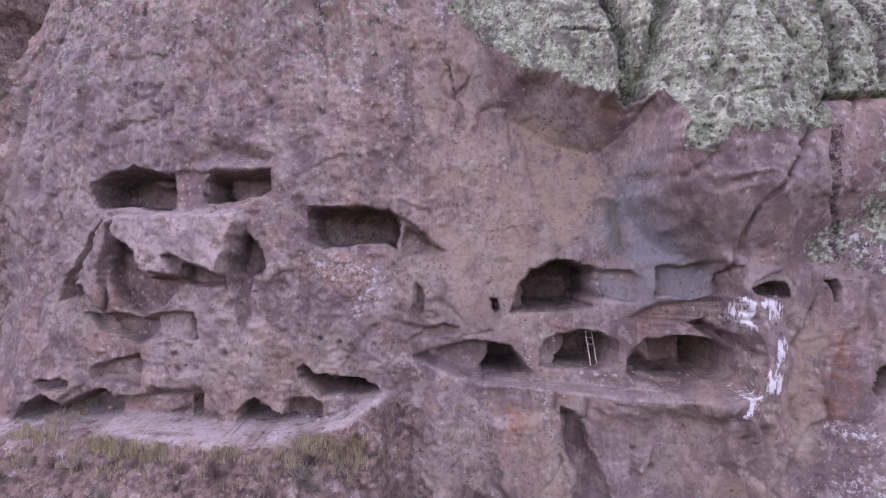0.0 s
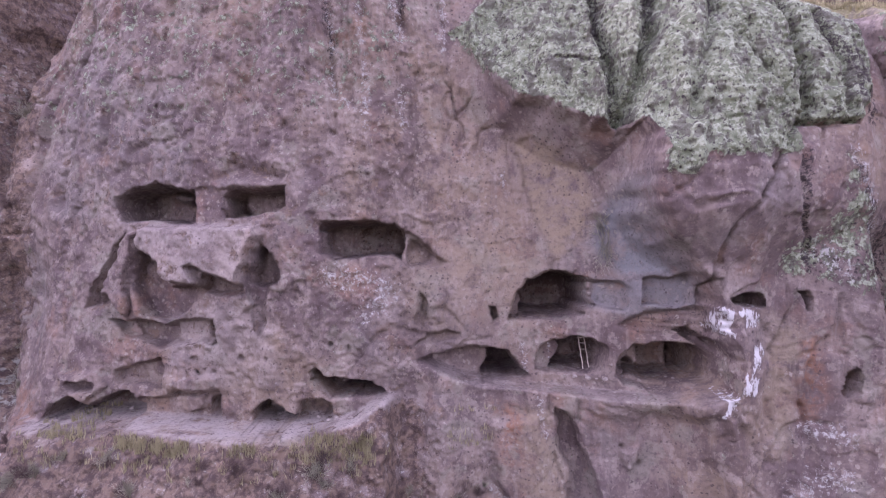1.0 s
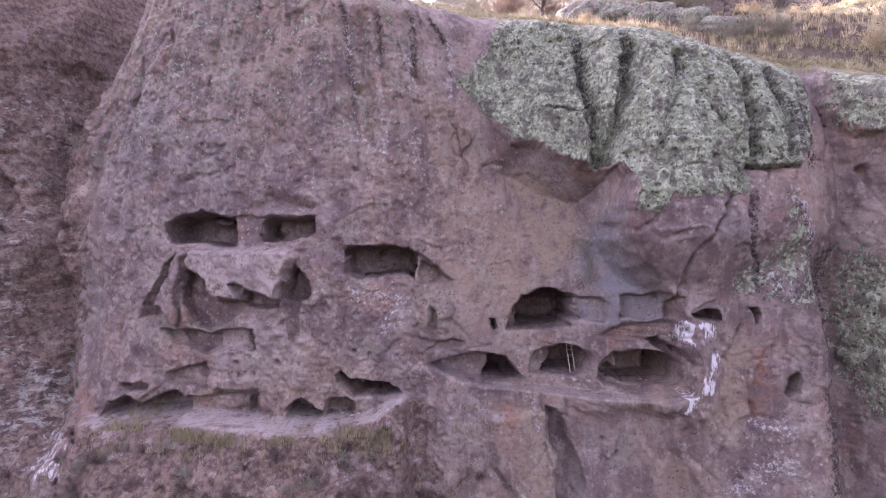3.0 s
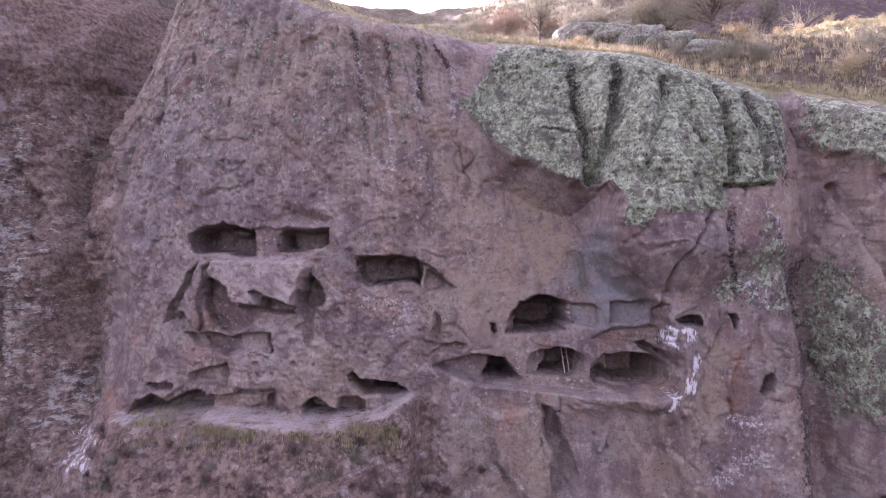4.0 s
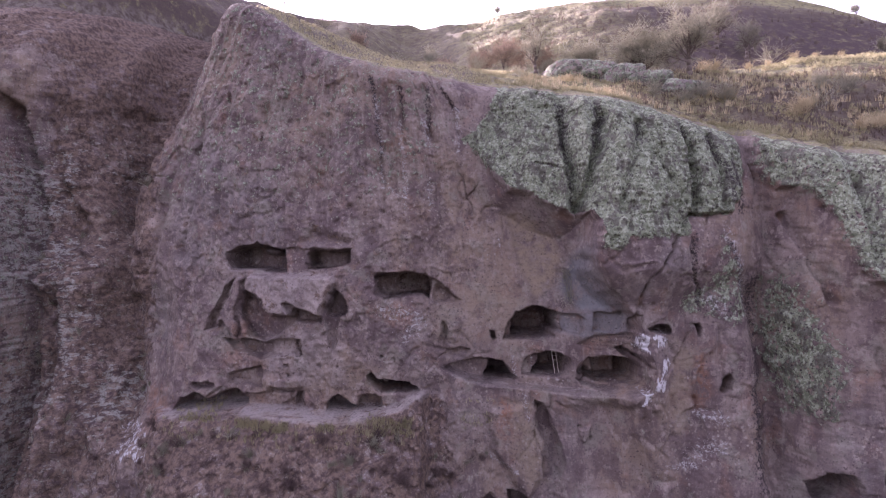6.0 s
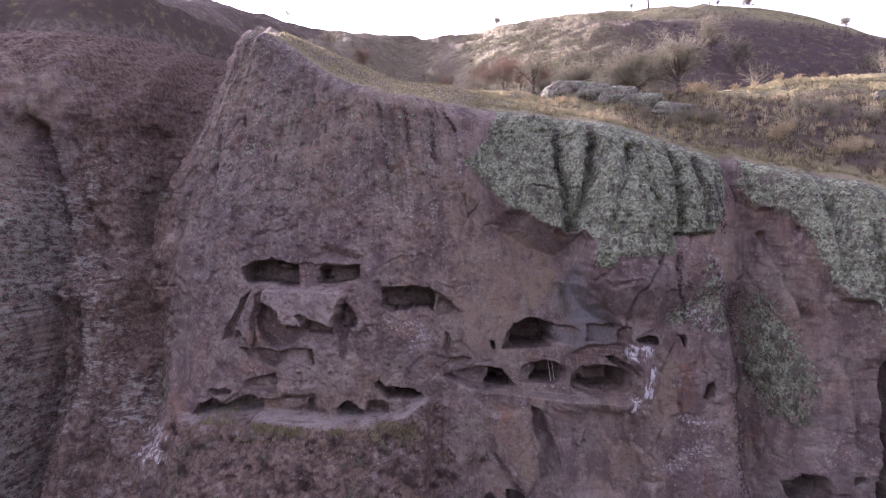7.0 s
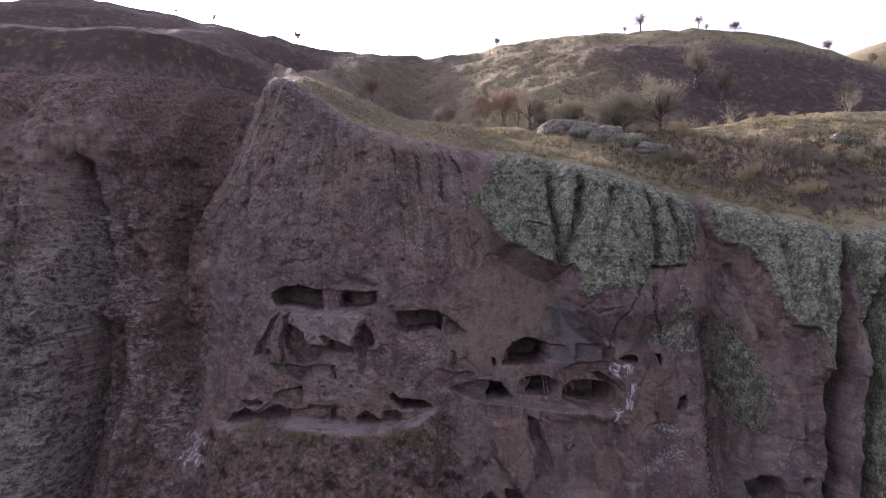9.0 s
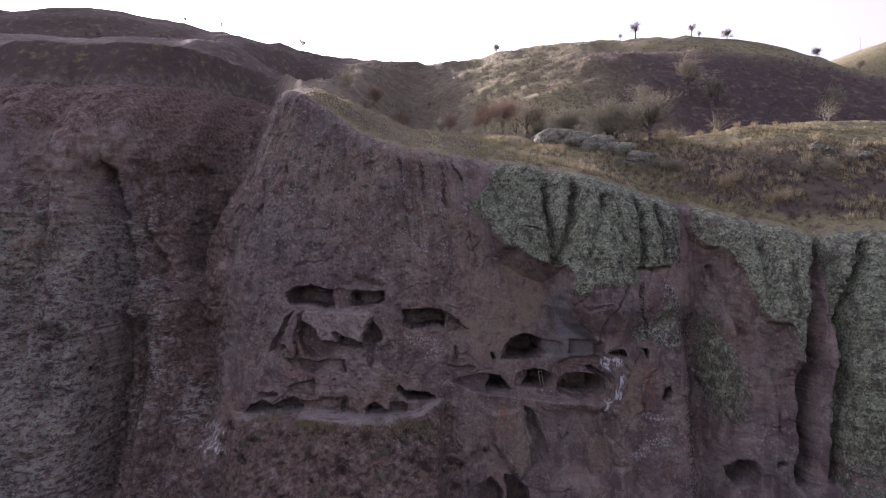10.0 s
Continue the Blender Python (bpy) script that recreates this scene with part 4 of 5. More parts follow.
def hill_height(x, s):
    """Height at x, s metres behind the brow, and y."""
    y0, t0 = np.interp(x, XS, EDGE_Y), brow_height(x)
    y1 = np.maximum(y0 + 6, glide(x, (-260, 76), (-62, 74), (-54, 82), (-46, 90), (-36, 78), (-28, 66), (-10, 64), (12, 67), (33, 61), (60, 64), (260, 64)))
    z1 = np.maximum(t0 + 1, glide(x, (-260, 73), (-62, 72.5), (-54, 74), (-46, 73.5), (-36, 68), (-28, 61.5), (-10, 53.5), (12, 51.5), (33, 50.5), (60, 54.5), (260, 55)))
    y2 = y1 + glide(x, (-260, 38), (-10, 46), (12, 30), (260, 24))
    z2 = glide(x, (-260, 92), (-60, 86), (-30, 75), (-8, 67), (12, 59), (33, 56), (60, 53.5), (260, 52))
    y3, z3 = SKY_Y(x), glide(x, (-260, 101), (-168, 102), (-120, 103), (-90, 106.3), (-76, 104.2), (-60, 102.8), (-52, 101.5), (-40, 99.6), (-28, 98.6), (-8, 99.6), (16, 104.5), (42, 105.8), (68, 102.6), (90, 100.6), (106, 97.2), (137, 89.5), (180, 76), (260, 60))
    y4, z4 = y3 + 90, z3 - 25
    ys = np.interp(x, XS, EDGE_SOFT)
    y = y0 + (ys - y0) * (1 - np.exp(-s / 2.0)) + s
    y0 = ys
    yp, y = y, y0 + s
    zz = np.where(y < y1, t0 + (z1 - t0) * (0.8 * np.clip((y - y0) / (y1 - y0), 0, 1) + 0.2 * np.sin(1.5708 * np.clip((y - y0) / (y1 - y0), 0, 1))),
         np.where(y < y2, z1 + (z2 - z1) * smooth(0, 1, (y - y1) / (y2 - y1)),
         np.where(y < y3, z2 + (z3 - z2) * rise(np.clip((y - y2) / (y3 - y2), 0, 1)), z3 + (z4 - z3) * ((y - y3) / (y4 - y3)) ** 2)))
    grow = smooth(0, 8, s)
    far = smooth(30, 90, s)
    off = x + 12
    zz = zz - 8.5 * np.exp(-(off / np.where(off > 0, 15.0, 9.0)) ** 2) * smooth(66, 100, y) * smooth(184, 140, y)
    zz = zz + grow * (0.5 * fbm(x * 0.12, y * 0.12, 0 * x, 4) + 0.10 * fbm(x * 0.9, y * 0.9, 2 + 0 * x, 3)) + far * (1.3 * fbm(x * 0.045, y * 0.045, 4 + 0 * x, 4) + 0.35 * fbm(x * 0.25, y * 0.25, 4 + 0 * x, 4))
    return yp, zz


SS = np.concatenate([np.arange(0, 6, 0.3), np.arange(6, 30, 0.5), np.arange(30, 130, 1.1), np.arange(130, 330, 4.0)])
cols = np.arange(nx)
hx, hs = np.meshgrid(XS[cols], SS, indexing="ij")
hy, hz = hill_height(hx, hs)
hz[:, 0] -= 0.02
hn = len(SS)
hidx = np.arange(len(cols) * hn).reshape(len(cols), hn)
hquads = np.stack([hidx[:-1, :-1], hidx[1:, :-1], hidx[1:, 1:], hidx[:-1, 1:]], -1).reshape(-1, 4)
# scrub, plus shade painted on the darker slopes; the right crest stays light
brush_shade = np.maximum(smooth(20, 60, hx) * smooth(84, 100, hy) * smooth(6, 30, SKY_Y(hx) - hy), 0.9 * smooth(-22, -40, hx))
brush_shade = np.maximum(brush_shade, 0.55 * smooth(8, 0, hx) * smooth(1, 5, hs))
brush_shade = np.maximum(brush_shade, 0.8 * smooth(1, 6, hs) * smooth(26, 18, hs) * smooth(24, 36, hx))
bare = smooth(2.4, 0.4, hs) * 0.6
hill = new("hillside", grid_mesh("hillside", np.stack([hx, hy, hz], -1).reshape(-1, 3), hquads, {"brush_shade": brush_shade, "bare": bare}, TURF))
tagged(hill, "dry grassy hillside with scrub and painted shade above the cliff", "hill", kind="structure")


def ground_at(x, y):
    s = np.array([max(y - np.interp(x, XS, EDGE_SOFT), 0.0)])
    return float(hill_height(np.array([float(x)]), s)[1][0])


# far hill, and the unseen valley floor, darkened to cut bounced light
fx, fy = np.meshgrid(np.linspace(150, 900, 60), np.linspace(400, 900, 30), indexing="ij")
fz = 60 + 215 * np.exp(-((fx - 560) / 300) ** 2) * smooth(380, 620, fy) + 3 * fbm(fx * 0.02, fy * 0.02, 0 * fx, 4)
fi = np.arange(fx.size).reshape(fx.shape)
fq = np.stack([fi[:-1, :-1], fi[1:, :-1], fi[1:, 1:], fi[:-1, 1:]], -1).reshape(-1, 4)
tagged(new("far_hill", grid_mesh("far_hill", np.stack([fx, fy, fz], -1).reshape(-1, 3), fq, {"brush_shade": 0 * fx, "bare": 0 * fx}, TURF)), "distant bare grassy hill beyond the valley", "hill", kind="structure")
bpy_ground = bmesh.new()
bmesh.ops.create_grid(bpy_ground, x_segments=40, y_segments=40, size=4000)
gm = bpy.data.meshes.new("ground")
bpy_ground.to_mesh(gm)
bpy_ground.free()
gm.materials.append(VALLEY)
ground = new("ground", gm)
ground.location.z = -10.5
tagged(ground, "dark valley floor below the cliff, out of view", "ground", kind="structure")

# ---- things ----


def face_at(x, z):
    """The cliff's y at a place on its face."""
    i = int(np.clip(np.searchsorted(XS, x), 1, nx - 1))
    return float(np.interp(z, gz[i], gy[i]))


def floor_below(x, y, z):
    """The height of the ledge or chamber floor under a point inside an opening."""
    i = int(np.clip(np.searchsorted(XS, x), 1, nx - 1))
    j = int(np.searchsorted(gz[i], z))
    while j > 0 and gy[i, j] > y:
        j -= 1
    return float(gz[i, j])


def part(name, me, parent, label=""):
    ob = new(name, me)
    ob.parent = parent
    if label:
        tagged(ob, label)
    return ob


def thing(name, m, label, category, group="", kind=""):
    ob = new(name)
    ob.empty_display_size = 0.3
    ob.matrix_world = m
    return tagged(ob, label, category, group, kind)


def tube(verts, faces, a, b, ra, rb, sides=4):
    """Adds a tapered round bar from a to b."""
    a, b = Vector(a), Vector(b)
    ax = (b - a).normalized()
    u = ax.orthogonal().normalized()
    v = ax.cross(u)
    n = len(verts)
    for p, r in ((a, ra), (b, rb)):
        for k in range(sides):
            g = 2 * math.pi * k / sides
            verts.append(p + r * (math.cos(g) * u + math.sin(g) * v))
    for k in range(sides):
        faces.append((n + k, n + (k + 1) % sides, n + sides + (k + 1) % sides, n + sides + k))
    if sides > 3:
        faces.append(tuple(n + sides + k for k in range(sides)))
        faces.append(tuple(n + k for k in reversed(range(sides))))


def branch(rng, out, p, d, length, radius, level, levels, spread, droop, twigs, least=0.0):
    """A limb of several bent pieces with side limbs; out: lists for the wood and for the twigs."""
    pieces = 4 if level == 0 else 1 if level == levels else 2 if level == levels - 1 else 3
    for i in range(pieces):
        q = p + d * (length / pieces)
        r2 = radius * (1 - 0.55 * (i + 1) / pieces)
        wood = out[0] if level < levels - 1 else out[1]
        tube(*wood, p, q, max(least, radius * (1 - 0.55 * i / pieces)), max(least * 0.7, r2), 6 if level == 0 else 3)
        if level < levels and (i > 0 or level > 0):
            for _ in range(twigs[level]):
                g = rng.uniform(0, 2 * math.pi)
                side = d.orthogonal().normalized()
                side.rotate(Matrix.Rotation(g, 3, d))
                nd = (d * rng.uniform(0.5, 1.0) + side * rng.uniform(0.5, 1.0) * spread).normalized()
                branch(rng, out, q, nd, length * rng.uniform(0.42, 0.68), r2 * 0.62, level + 1, levels, spread, droop, twigs, least)
        p = q
        d = (d + Vector((rng.uniform(-1, 1), rng.uniform(-1, 1), rng.uniform(-0.5, 0.9) - droop)) * 0.22).normalized()


def bare_tree(seed, height, trunk, spread, limbs, twigs, twig_mat, label, fork=1, thick=0.03):
    """A leafless tree: trunks that fan out into limbs, and a round crown of twigs. It stands at the origin."""
    rng = random.Random(seed)
    out = (([], []), ([], []))
    for stem in range(fork):
        lean = 0.10 if fork == 1 else 0.45
        p = Vector((rng.uniform(-0.1, 0.1) * (fork - 1), rng.uniform(-0.1, 0.1) * (fork - 1), -0.3))
        d = Vector((rng.uniform(-lean, lean), rng.uniform(-lean, lean), 1)).normalized()
        r = height * thick / fork ** 0.5
        for i in range(4):
            q = p + d * (height * trunk / 4)
            tube(*out[0], p, q, r * (1.25 - 0.15 * i), r * (1.10 - 0.15 * i), 7)
            p, d = q, (d + Vector((rng.uniform(-1, 1), rng.uniform(-1, 1), 0.4)) * 0.13).normalized()
            if i == 3:
                for k in range(limbs):
                    g = 2.4 * k + rng.uniform(-0.4, 0.4)
                    up = math.radians(rng.uniform(28, 88))
                    nd = Vector((math.cos(g) * math.cos(up) * spread, math.sin(g) * math.cos(up) * spread, math.sin(up))).normalized()
                    branch(rng, out, p - d * rng.uniform(0, 0.4) * height * trunk, nd, height * rng.uniform(0.30, 0.40), r * 0.42, 1, 4, 0.9, 0.0, twigs, 0.022)
    tall = max(v.z for v in out[1][0])
    for verts in (out[0][0], out[1][0]):
        for v in verts:
            v *= height / tall
    ob = thing("bare_tree", Matrix.Identity(4), label, "tree")
    part("trunk", mesh_from("trunk", out[0][0], out[0][1], BARK), ob)
    part("crown", mesh_from("crown", out[1][0], out[1][1], twig_mat), ob, "bare twiggy crown")
    return ob


def bare_shrub(seed, height, stems, twigs, mat, name="bare_shrub", label="leafless dry shrub on the slope", thin=0.008):
    rng = random.Random(seed)
    out = (([], []), ([], []))
    for _ in range(stems):
        d = Vector((rng.uniform(-0.7, 0.7), rng.uniform(-0.7, 0.7), 1)).normalized()
        branch(rng, out, Vector((rng.uniform(-0.15, 0.15), rng.uniform(-0.15, 0.15), -0.08)), d, height * rng.uniform(0.6, 0.95), thin * height, 1, 3, 0.7, 0.0, (0, twigs, 2, 0), 0.014)
    ob = thing(name, Matrix.Identity(4), label, "shrub")
    part("stem", mesh_from("stem", out[0][0], out[0][1], mat), ob)
    part("twig_mass", mesh_from("twig_mass", out[1][0], out[1][1], mat), ob)
    return ob


def on_hill(x, y, turn=0.0, size=1.0):
    return pose(x, y, ground_at(x, y), 0, 0, turn) @ Matrix.Scale(size, 4)


def scaled_copy(ob, m):
    """A copy at a pose that may carry a size."""
    c = copy_thing(ob, m)
    c.matrix_basis = m
    return c


# the trees behind the brow
tree_round = bare_tree(3, 9.6, 0.26, 1.0, 14, (0, 2, 3, 2, 0), TWIG, "round bare tree with a dense grey-brown crown of twigs", 2)
tree_round.matrix_basis = on_hill(27.2, 65.5)
tree_lone = bare_tree(8, 10.4, 0.30, 1.05, 13, (0, 2, 3, 2, 0), TWIG, "spreading bare tree with a dark forked trunk on dry grass")
tree_lone.matrix_basis = on_hill(32.2, 58.8)
tree_thin = bare_tree(12, 8.0, 0.36, 0.7, 8, (0, 2, 2, 2, 0), TWIG, "slender bare tree standing on dry grass near the brow", 1, 0.04)
tree_thin.matrix_basis = on_hill(12.3, 68.0)
tree_bush = bare_tree(21, 7.4, 0.22, 0.9, 5, (0, 2, 2, 2, 0), TWIG, "bushy bare tree with several stems behind pale rocks", 4, 0.018)
tree_bush.matrix_basis = on_hill(20.3, 72.0)
for ob in (tree_round, tree_lone, tree_thin, tree_bush):
    tagged(ob, group="bare trees behind the brow")
for src, x, y, turn, size, label in (
    (tree_bush, 15.5, 75.0, 130, 0.55, "small bushy bare tree in a thicket"),
    (tree_thin, 60.0, 112.0, 140, 1.5, "bare tree on a dark shaded hillside"),
    (tree_thin, 64.0, 106.0, 220, 1.3, "bare tree on a dark shaded hillside"),
    (tree_thin, 94.0, 106.0, 70, 1.1, "bare tree on a dark shaded hillside"),
    (tree_thin, 46.0, 104.0, 170, 1.0, "bare tree on a dark shaded hillside"),
):
    tagged(scaled_copy(src, on_hill(x, y, turn, size)), label, group="bare trees behind the brow")
# russet trees in the hollow
tree_red = bare_tree(31, 8.5, 0.3, 0.6, 4, (0, 2, 2, 2, 0), TWIG_RED, "bare russet tree in the hollow between two hills", 3, 0.016)
tree_red.matrix_basis = on_hill(9.5, 84.0)
tagged(tree_red, group="russet trees in the hollow")
for x, y, turn, size in ((6.0, 88, 50, 0.8), (12.5, 88, 120, 0.95), (4.0, 80, 200, 0.6), (15.5, 82, 300, 0.8), (-2.0, 92, 20, 0.7), (-13, 100, 90, 0.8), (-20, 104, 150, 0.7)):
    scaled_copy(tree_red, on_hill(x, y, turn, size))


def on_skyline(x, back, turn, size):
    return on_hill(x, float(SKY_Y(np.array([float(x)]))[0]) - back, turn, size)


for src, x, turn, size, label in (
    (tree_thin, 61.5, 40, 0.85, "lone bare tree on the crest of the hill"),
    (tree_bush, 89.0, 0, 0.5, "small bare tree on the crest of the hill"),
    (tree_thin, 57.0, 130, 0.35, "small bare bush on the crest of the hill"),
    (tree_thin, 80.0, 250, 0.35, "small bare bush on the crest of the hill"),
    (tree_thin, -52.5, 100, 0.75, "bare tree on the crest of the slope"),
    (tree_thin, -77.0, 10, 0.6, "bare tree on the crest of the slope"),
    (tree_thin, -87.0, 60, 0.4, "small bare bush on the crest of the slope"),
    (tree_bush, 16.5, 90, 0.42, "low bushes on the crest of the saddle"),
    (tree_bush, 118.0, 30, 0.45, "small bare tree on the crest of the hill"),
    (tree_thin, 77.5, 90, 0.55, "small bare tree on the crest of the hill"),
    (tree_bush, 132.0, 80, 0.5, "small bare tree on the crest of the hill"),
):
    tagged(scaled_copy(src, on_skyline(x, 1.0, turn, size)), label, group="trees on the skyline")

# rounded outcrops in a row across the grass


def outcrop(seed, sx, sy, sz, label):
    bm = bmesh.new()
    bmesh.ops.create_icosphere(bm, subdivisions=4, radius=1.0)
    for v in bm.verts:
        p = v.co + Vector((seed * 7.1, seed * 3.3, 0))
        v.co *= 1 + 0.32 * noise.noise(p * 1.1) + 0.14 * noise.noise(p * 2.6) + 0.07 * noise.noise(p * 7)
        v.co = Vector((v.co.x * sx, v.co.y * sy, v.co.z * sz))
    me = bpy.data.meshes.new("outcrop")
    bm.to_mesh(me)
    bm.free()
    for key, val in (("lichen", 0.62), ("dust", 0.45)):
        a = me.attributes.new(key, "FLOAT", "POINT")
        a.data.foreach_set("value", np.full(len(me.vertices), val, np.float32))
    me.materials.append(ROCK)
    me.shade_smooth()
    return tagged(new("outcrop", me), label, "rock", "outcrops across the grass")


OUTCROPS = (
    (16.8, 62.6, 3.6, 2.2, 2.0, -20), (20.0, 60.6, 2.9, 1.9, 1.9, -30), (22.8, 58.4, 3.4, 2.0, 1.9, -32), (25.8, 55.8, 3.0, 1.7, 1.6, -34), (28.6, 53.0, 2.6, 1.5, 1.1, -30),
    (16.6, 65.0, 1.5, 1.3, 1.1, 40), (14.3, 67.3, 1.2, 1.2, 1.0, 10), (12.2, 69.3, 1.1, 1.1, 0.9, 70), (10.2, 71.0, 1.1, 1.0, 0.8, 0), (8.0, 72.5, 1.2, 1.0, 0.7, 25),
    (55.4, 50.6, 1.0, 0.8, 0.8, 0), (56.8, 49.4, 1.2, 0.9, 0.7, 50), (54.4, 49.8, 0.8, 0.7, 0.5, 10), (60.0, 47.0, 1.1, 0.9, 0.7, 30), (61.4, 47.8, 0.8, 0.8, 0.5, 70),
)
for i, (x, y, sx, sy, sz, turn) in enumerate(OUTCROPS):
    ob = outcrop(i + 1, sx, sy, sz, "rounded grey outcrop with lichen in dry grass" if i < 5 else "small grey rock half sunk in dry grass")
    ob.matrix_basis = pose(x, y, ground_at(x, y) + 0.25 * sz, 0, 0, turn)

# dry shrubs on the grassy slope
shrub_tall = bare_shrub(41, 3.4, 6, 3, TWIG, label="tall dry shrub with pale bare stems")
shrub_tall.matrix_basis = on_hill(40.2, 43.0)
shrub_low = bare_shrub(42, 1.6, 14, 3, TWIG_PALE, label="low dry shrub with pale bare stems", thin=0.012)
shrub_low.matrix_basis = on_hill(43.5, 38.8)
shrub_dark = bare_shrub(43, 1.9, 14, 3, TWIG, label="low dark shrub with bare twigs", thin=0.012)
shrub_dark.matrix_basis = on_hill(49.5, 44.0)
for ob in (shrub_tall, shrub_low, shrub_dark):
    tagged(ob, group="shrubs on the grassy slope")
for src, x, y, size in (
    (shrub_low, 41.6, 38.2, 0.8), (shrub_low, 39.0, 43.5, 1.0), (shrub_low, 36.8, 42.0, 1.1), (shrub_dark, 31.8, 47.6, 1.0), (shrub_low, 33.0, 48.4, 0.8), (shrub_dark, 29.8, 49.0, 0.9),
    (shrub_dark, 27.0, 47.5, 0.9), (shrub_tall, 38.0, 63.0, 0.6), (shrub_tall, 40.0, 63.5, 0.45), (shrub_low, 42.5, 63.0, 0.6), (shrub_low, 45.2, 63.2, 0.5), (shrub_low, 49.0, 63.2, 0.65),
    (shrub_low, 52.5, 63.5, 0.5), (shrub_tall, 47.0, 66.0, 0.9), (shrub_tall, 64.5, 62.5, 1.0), (shrub_low, 56.0, 63.5, 0.5), (shrub_dark, 53.0, 44.0, 1.1), (shrub_dark, 46.0, 47.0, 1.0), (shrub_dark, 44.0, 49.5, 0.9),
    (shrub_low, 35.5, 62.5, 1.0), (shrub_low, 36.6, 61.5, 0.8), (shrub_dark, 58.0, 46.0, 1.0), (shrub_dark, 18.0, 62.0, 0.7), (shrub_dark, 9.0, 60.0, 0.8), (shrub_dark, 3.0, 62.0, 0.9), (shrub_dark, -4.0, 64.0, 1.0),
    (shrub_dark, 24.0, 50.0, 0.8), (shrub_low, 15.0, 56.0, 0.6), (shrub_dark, -9.0, 72.0, 1.1), (shrub_dark, -14.0, 80.0, 1.2), (shrub_dark, -20.0, 88.0, 1.2), (shrub_dark, -26.0, 98.0, 1.4),
):
    scaled_copy(src, on_hill(x, y, 37.0 * x, size))

# shrubs and dead stems on the earth bank under the path
shrub_bank = bare_shrub(44, 1.3, 14, 2, SHRUB, label="dense dark shrub on the earth bank below the path", thin=0.014)
shrub_bank.matrix_basis = pose(-14.0, face_at(-14.0, 5.6) - 0.1, 5.6, 15)
tagged(shrub_bank, group="shrubs on the earth bank")
shrub_ash = bare_shrub(45, 1.1, 13, 2, TWIG, label="grey dry shrub on the earth bank below the path", thin=0.012)
shrub_ash.matrix_basis = pose(-9.0, face_at(-9.0, 5.0) - 0.1, 5.0, 15)
tagged(shrub_ash, group="shrubs on the earth bank")
rng = random.Random(5)
for i in range(120):
    x, z = rng.uniform(-36, 4), rng.uniform(-4.0, 6.0)
    if x > -5 and z > 5.0:
        z -= 3
    src = shrub_bank if rng.random() < 0.6 else shrub_ash
    scaled_copy(src, pose(x, face_at(x, z) + 0.12, z, rng.uniform(10, 40), 0, rng.uniform(0, 360)) @ Matrix.Scale(rng.uniform(0.35, 1.0), 4))
for i in range(46):
    x, z = rng.uniform(-66, -38), rng.uniform(0, 38)
    scaled_copy(shrub_ash if rng.random() < 0.6 else shrub_bank, pose(x, face_at(x, z) + 0.15, z, rng.uniform(20, 60), 0, rng.uniform(0, 360)) @ Matrix.Scale(rng.uniform(0.4, 1.0), 4))


# ---- grass ----
SHRUB_FAR = plain_material("dark_scrub", (0.10, 0.075, 0.06), (0.19, 0.15, 0.115), 0.6, thin=0.3)


def grass(name, label, points, height, material, blades=5, seed=1):
    """Tufts of thin bent blades at the points; one object."""
    r = np.random.default_rng(seed)
    base = np.repeat(np.array(points), blades, 0)
    n = len(base)
    h = height * r.uniform(0.45, 1.15, n)
    g = r.uniform(0, 2 * np.pi, n)
    root = base + np.stack([r.normal(0, 0.22 * height, n), r.normal(0, 0.22 * height, n), np.full(n, -0.03)], 1)
    lean = r.uniform(0.1, 0.65, n) * h
    tip = root + np.stack([np.cos(g) * lean, np.sin(g) * lean, h], 1)
    w = 0.022 + 0.022 * r.random(n)
    side = np.stack([-np.sin(g) * w, np.cos(g) * w, 0 * w], 1)
    mid = 0.55 * root + 0.45 * tip + np.stack([0 * h, 0 * h, 0.12 * h], 1)
    co_ = np.stack([root - side, root + side, mid + side * 0.7, mid - side * 0.7, tip], 1).reshape(-1, 3)
    k = 5 * np.arange(n)
    faces = np.concatenate([np.stack([k, k + 1, k + 2], 1), np.stack([k, k + 2, k + 3], 1), np.stack([k + 3, k + 2, k + 4], 1)])
    me = bpy.data.meshes.new(name)
    me.vertices.add(len(co_))
    me.vertices.foreach_set("co", co_.astype(np.float32).ravel())
    me.loops.add(faces.size)
    me.loops.foreach_set("vertex_index", faces.astype(np.int32).ravel())
    me.polygons.add(len(faces))
    me.polygons.foreach_set("loop_start", np.arange(0, faces.size, 3, dtype=np.int32))
    me.update(calc_edges=True)
    me.materials.append(material)
    return tagged(new(name, me), label, "grass", kind="stuff")


r = np.random.default_rng(9)
px_ = r.uniform(2, 78, 26000)
ps_ = 1.2 + 34 * r.random(26000) ** 1.2
keep = fbm(px_ * 0.22, ps_ * 0.35, 0 * px_, 4) > 0.25 - 0.45 * smooth(12, 20, ps_) - 0.3 * smooth(22, 12, px_)
px_, ps_ = px_[keep], ps_[keep]
py_, pz_ = hill_height(px_, ps_)
grass("grass_slope", "straw-coloured dry grass tufts covering the slope", np.stack([px_, py_, pz_], 1), 0.42, STRAW, 6, 2)
px_ = r.uniform(8, 78, 900)
ps_ = 2.0 + 26 * r.random(900)
keep = fbm(px_ * 0.3, ps_ * 0.4, 5 + 0 * px_, 3) > 0.15
px_, ps_ = px_[keep], ps_[keep]
py_, pz_ = hill_height(px_, ps_)
grass("grass_tussock", "tall pale tussocks of dry grass on the slope", np.stack([px_, py_, pz_], 1), 0.9, TWIG_PALE, 22, 12)
px_ = r.uniform(-26, 4, 3000)
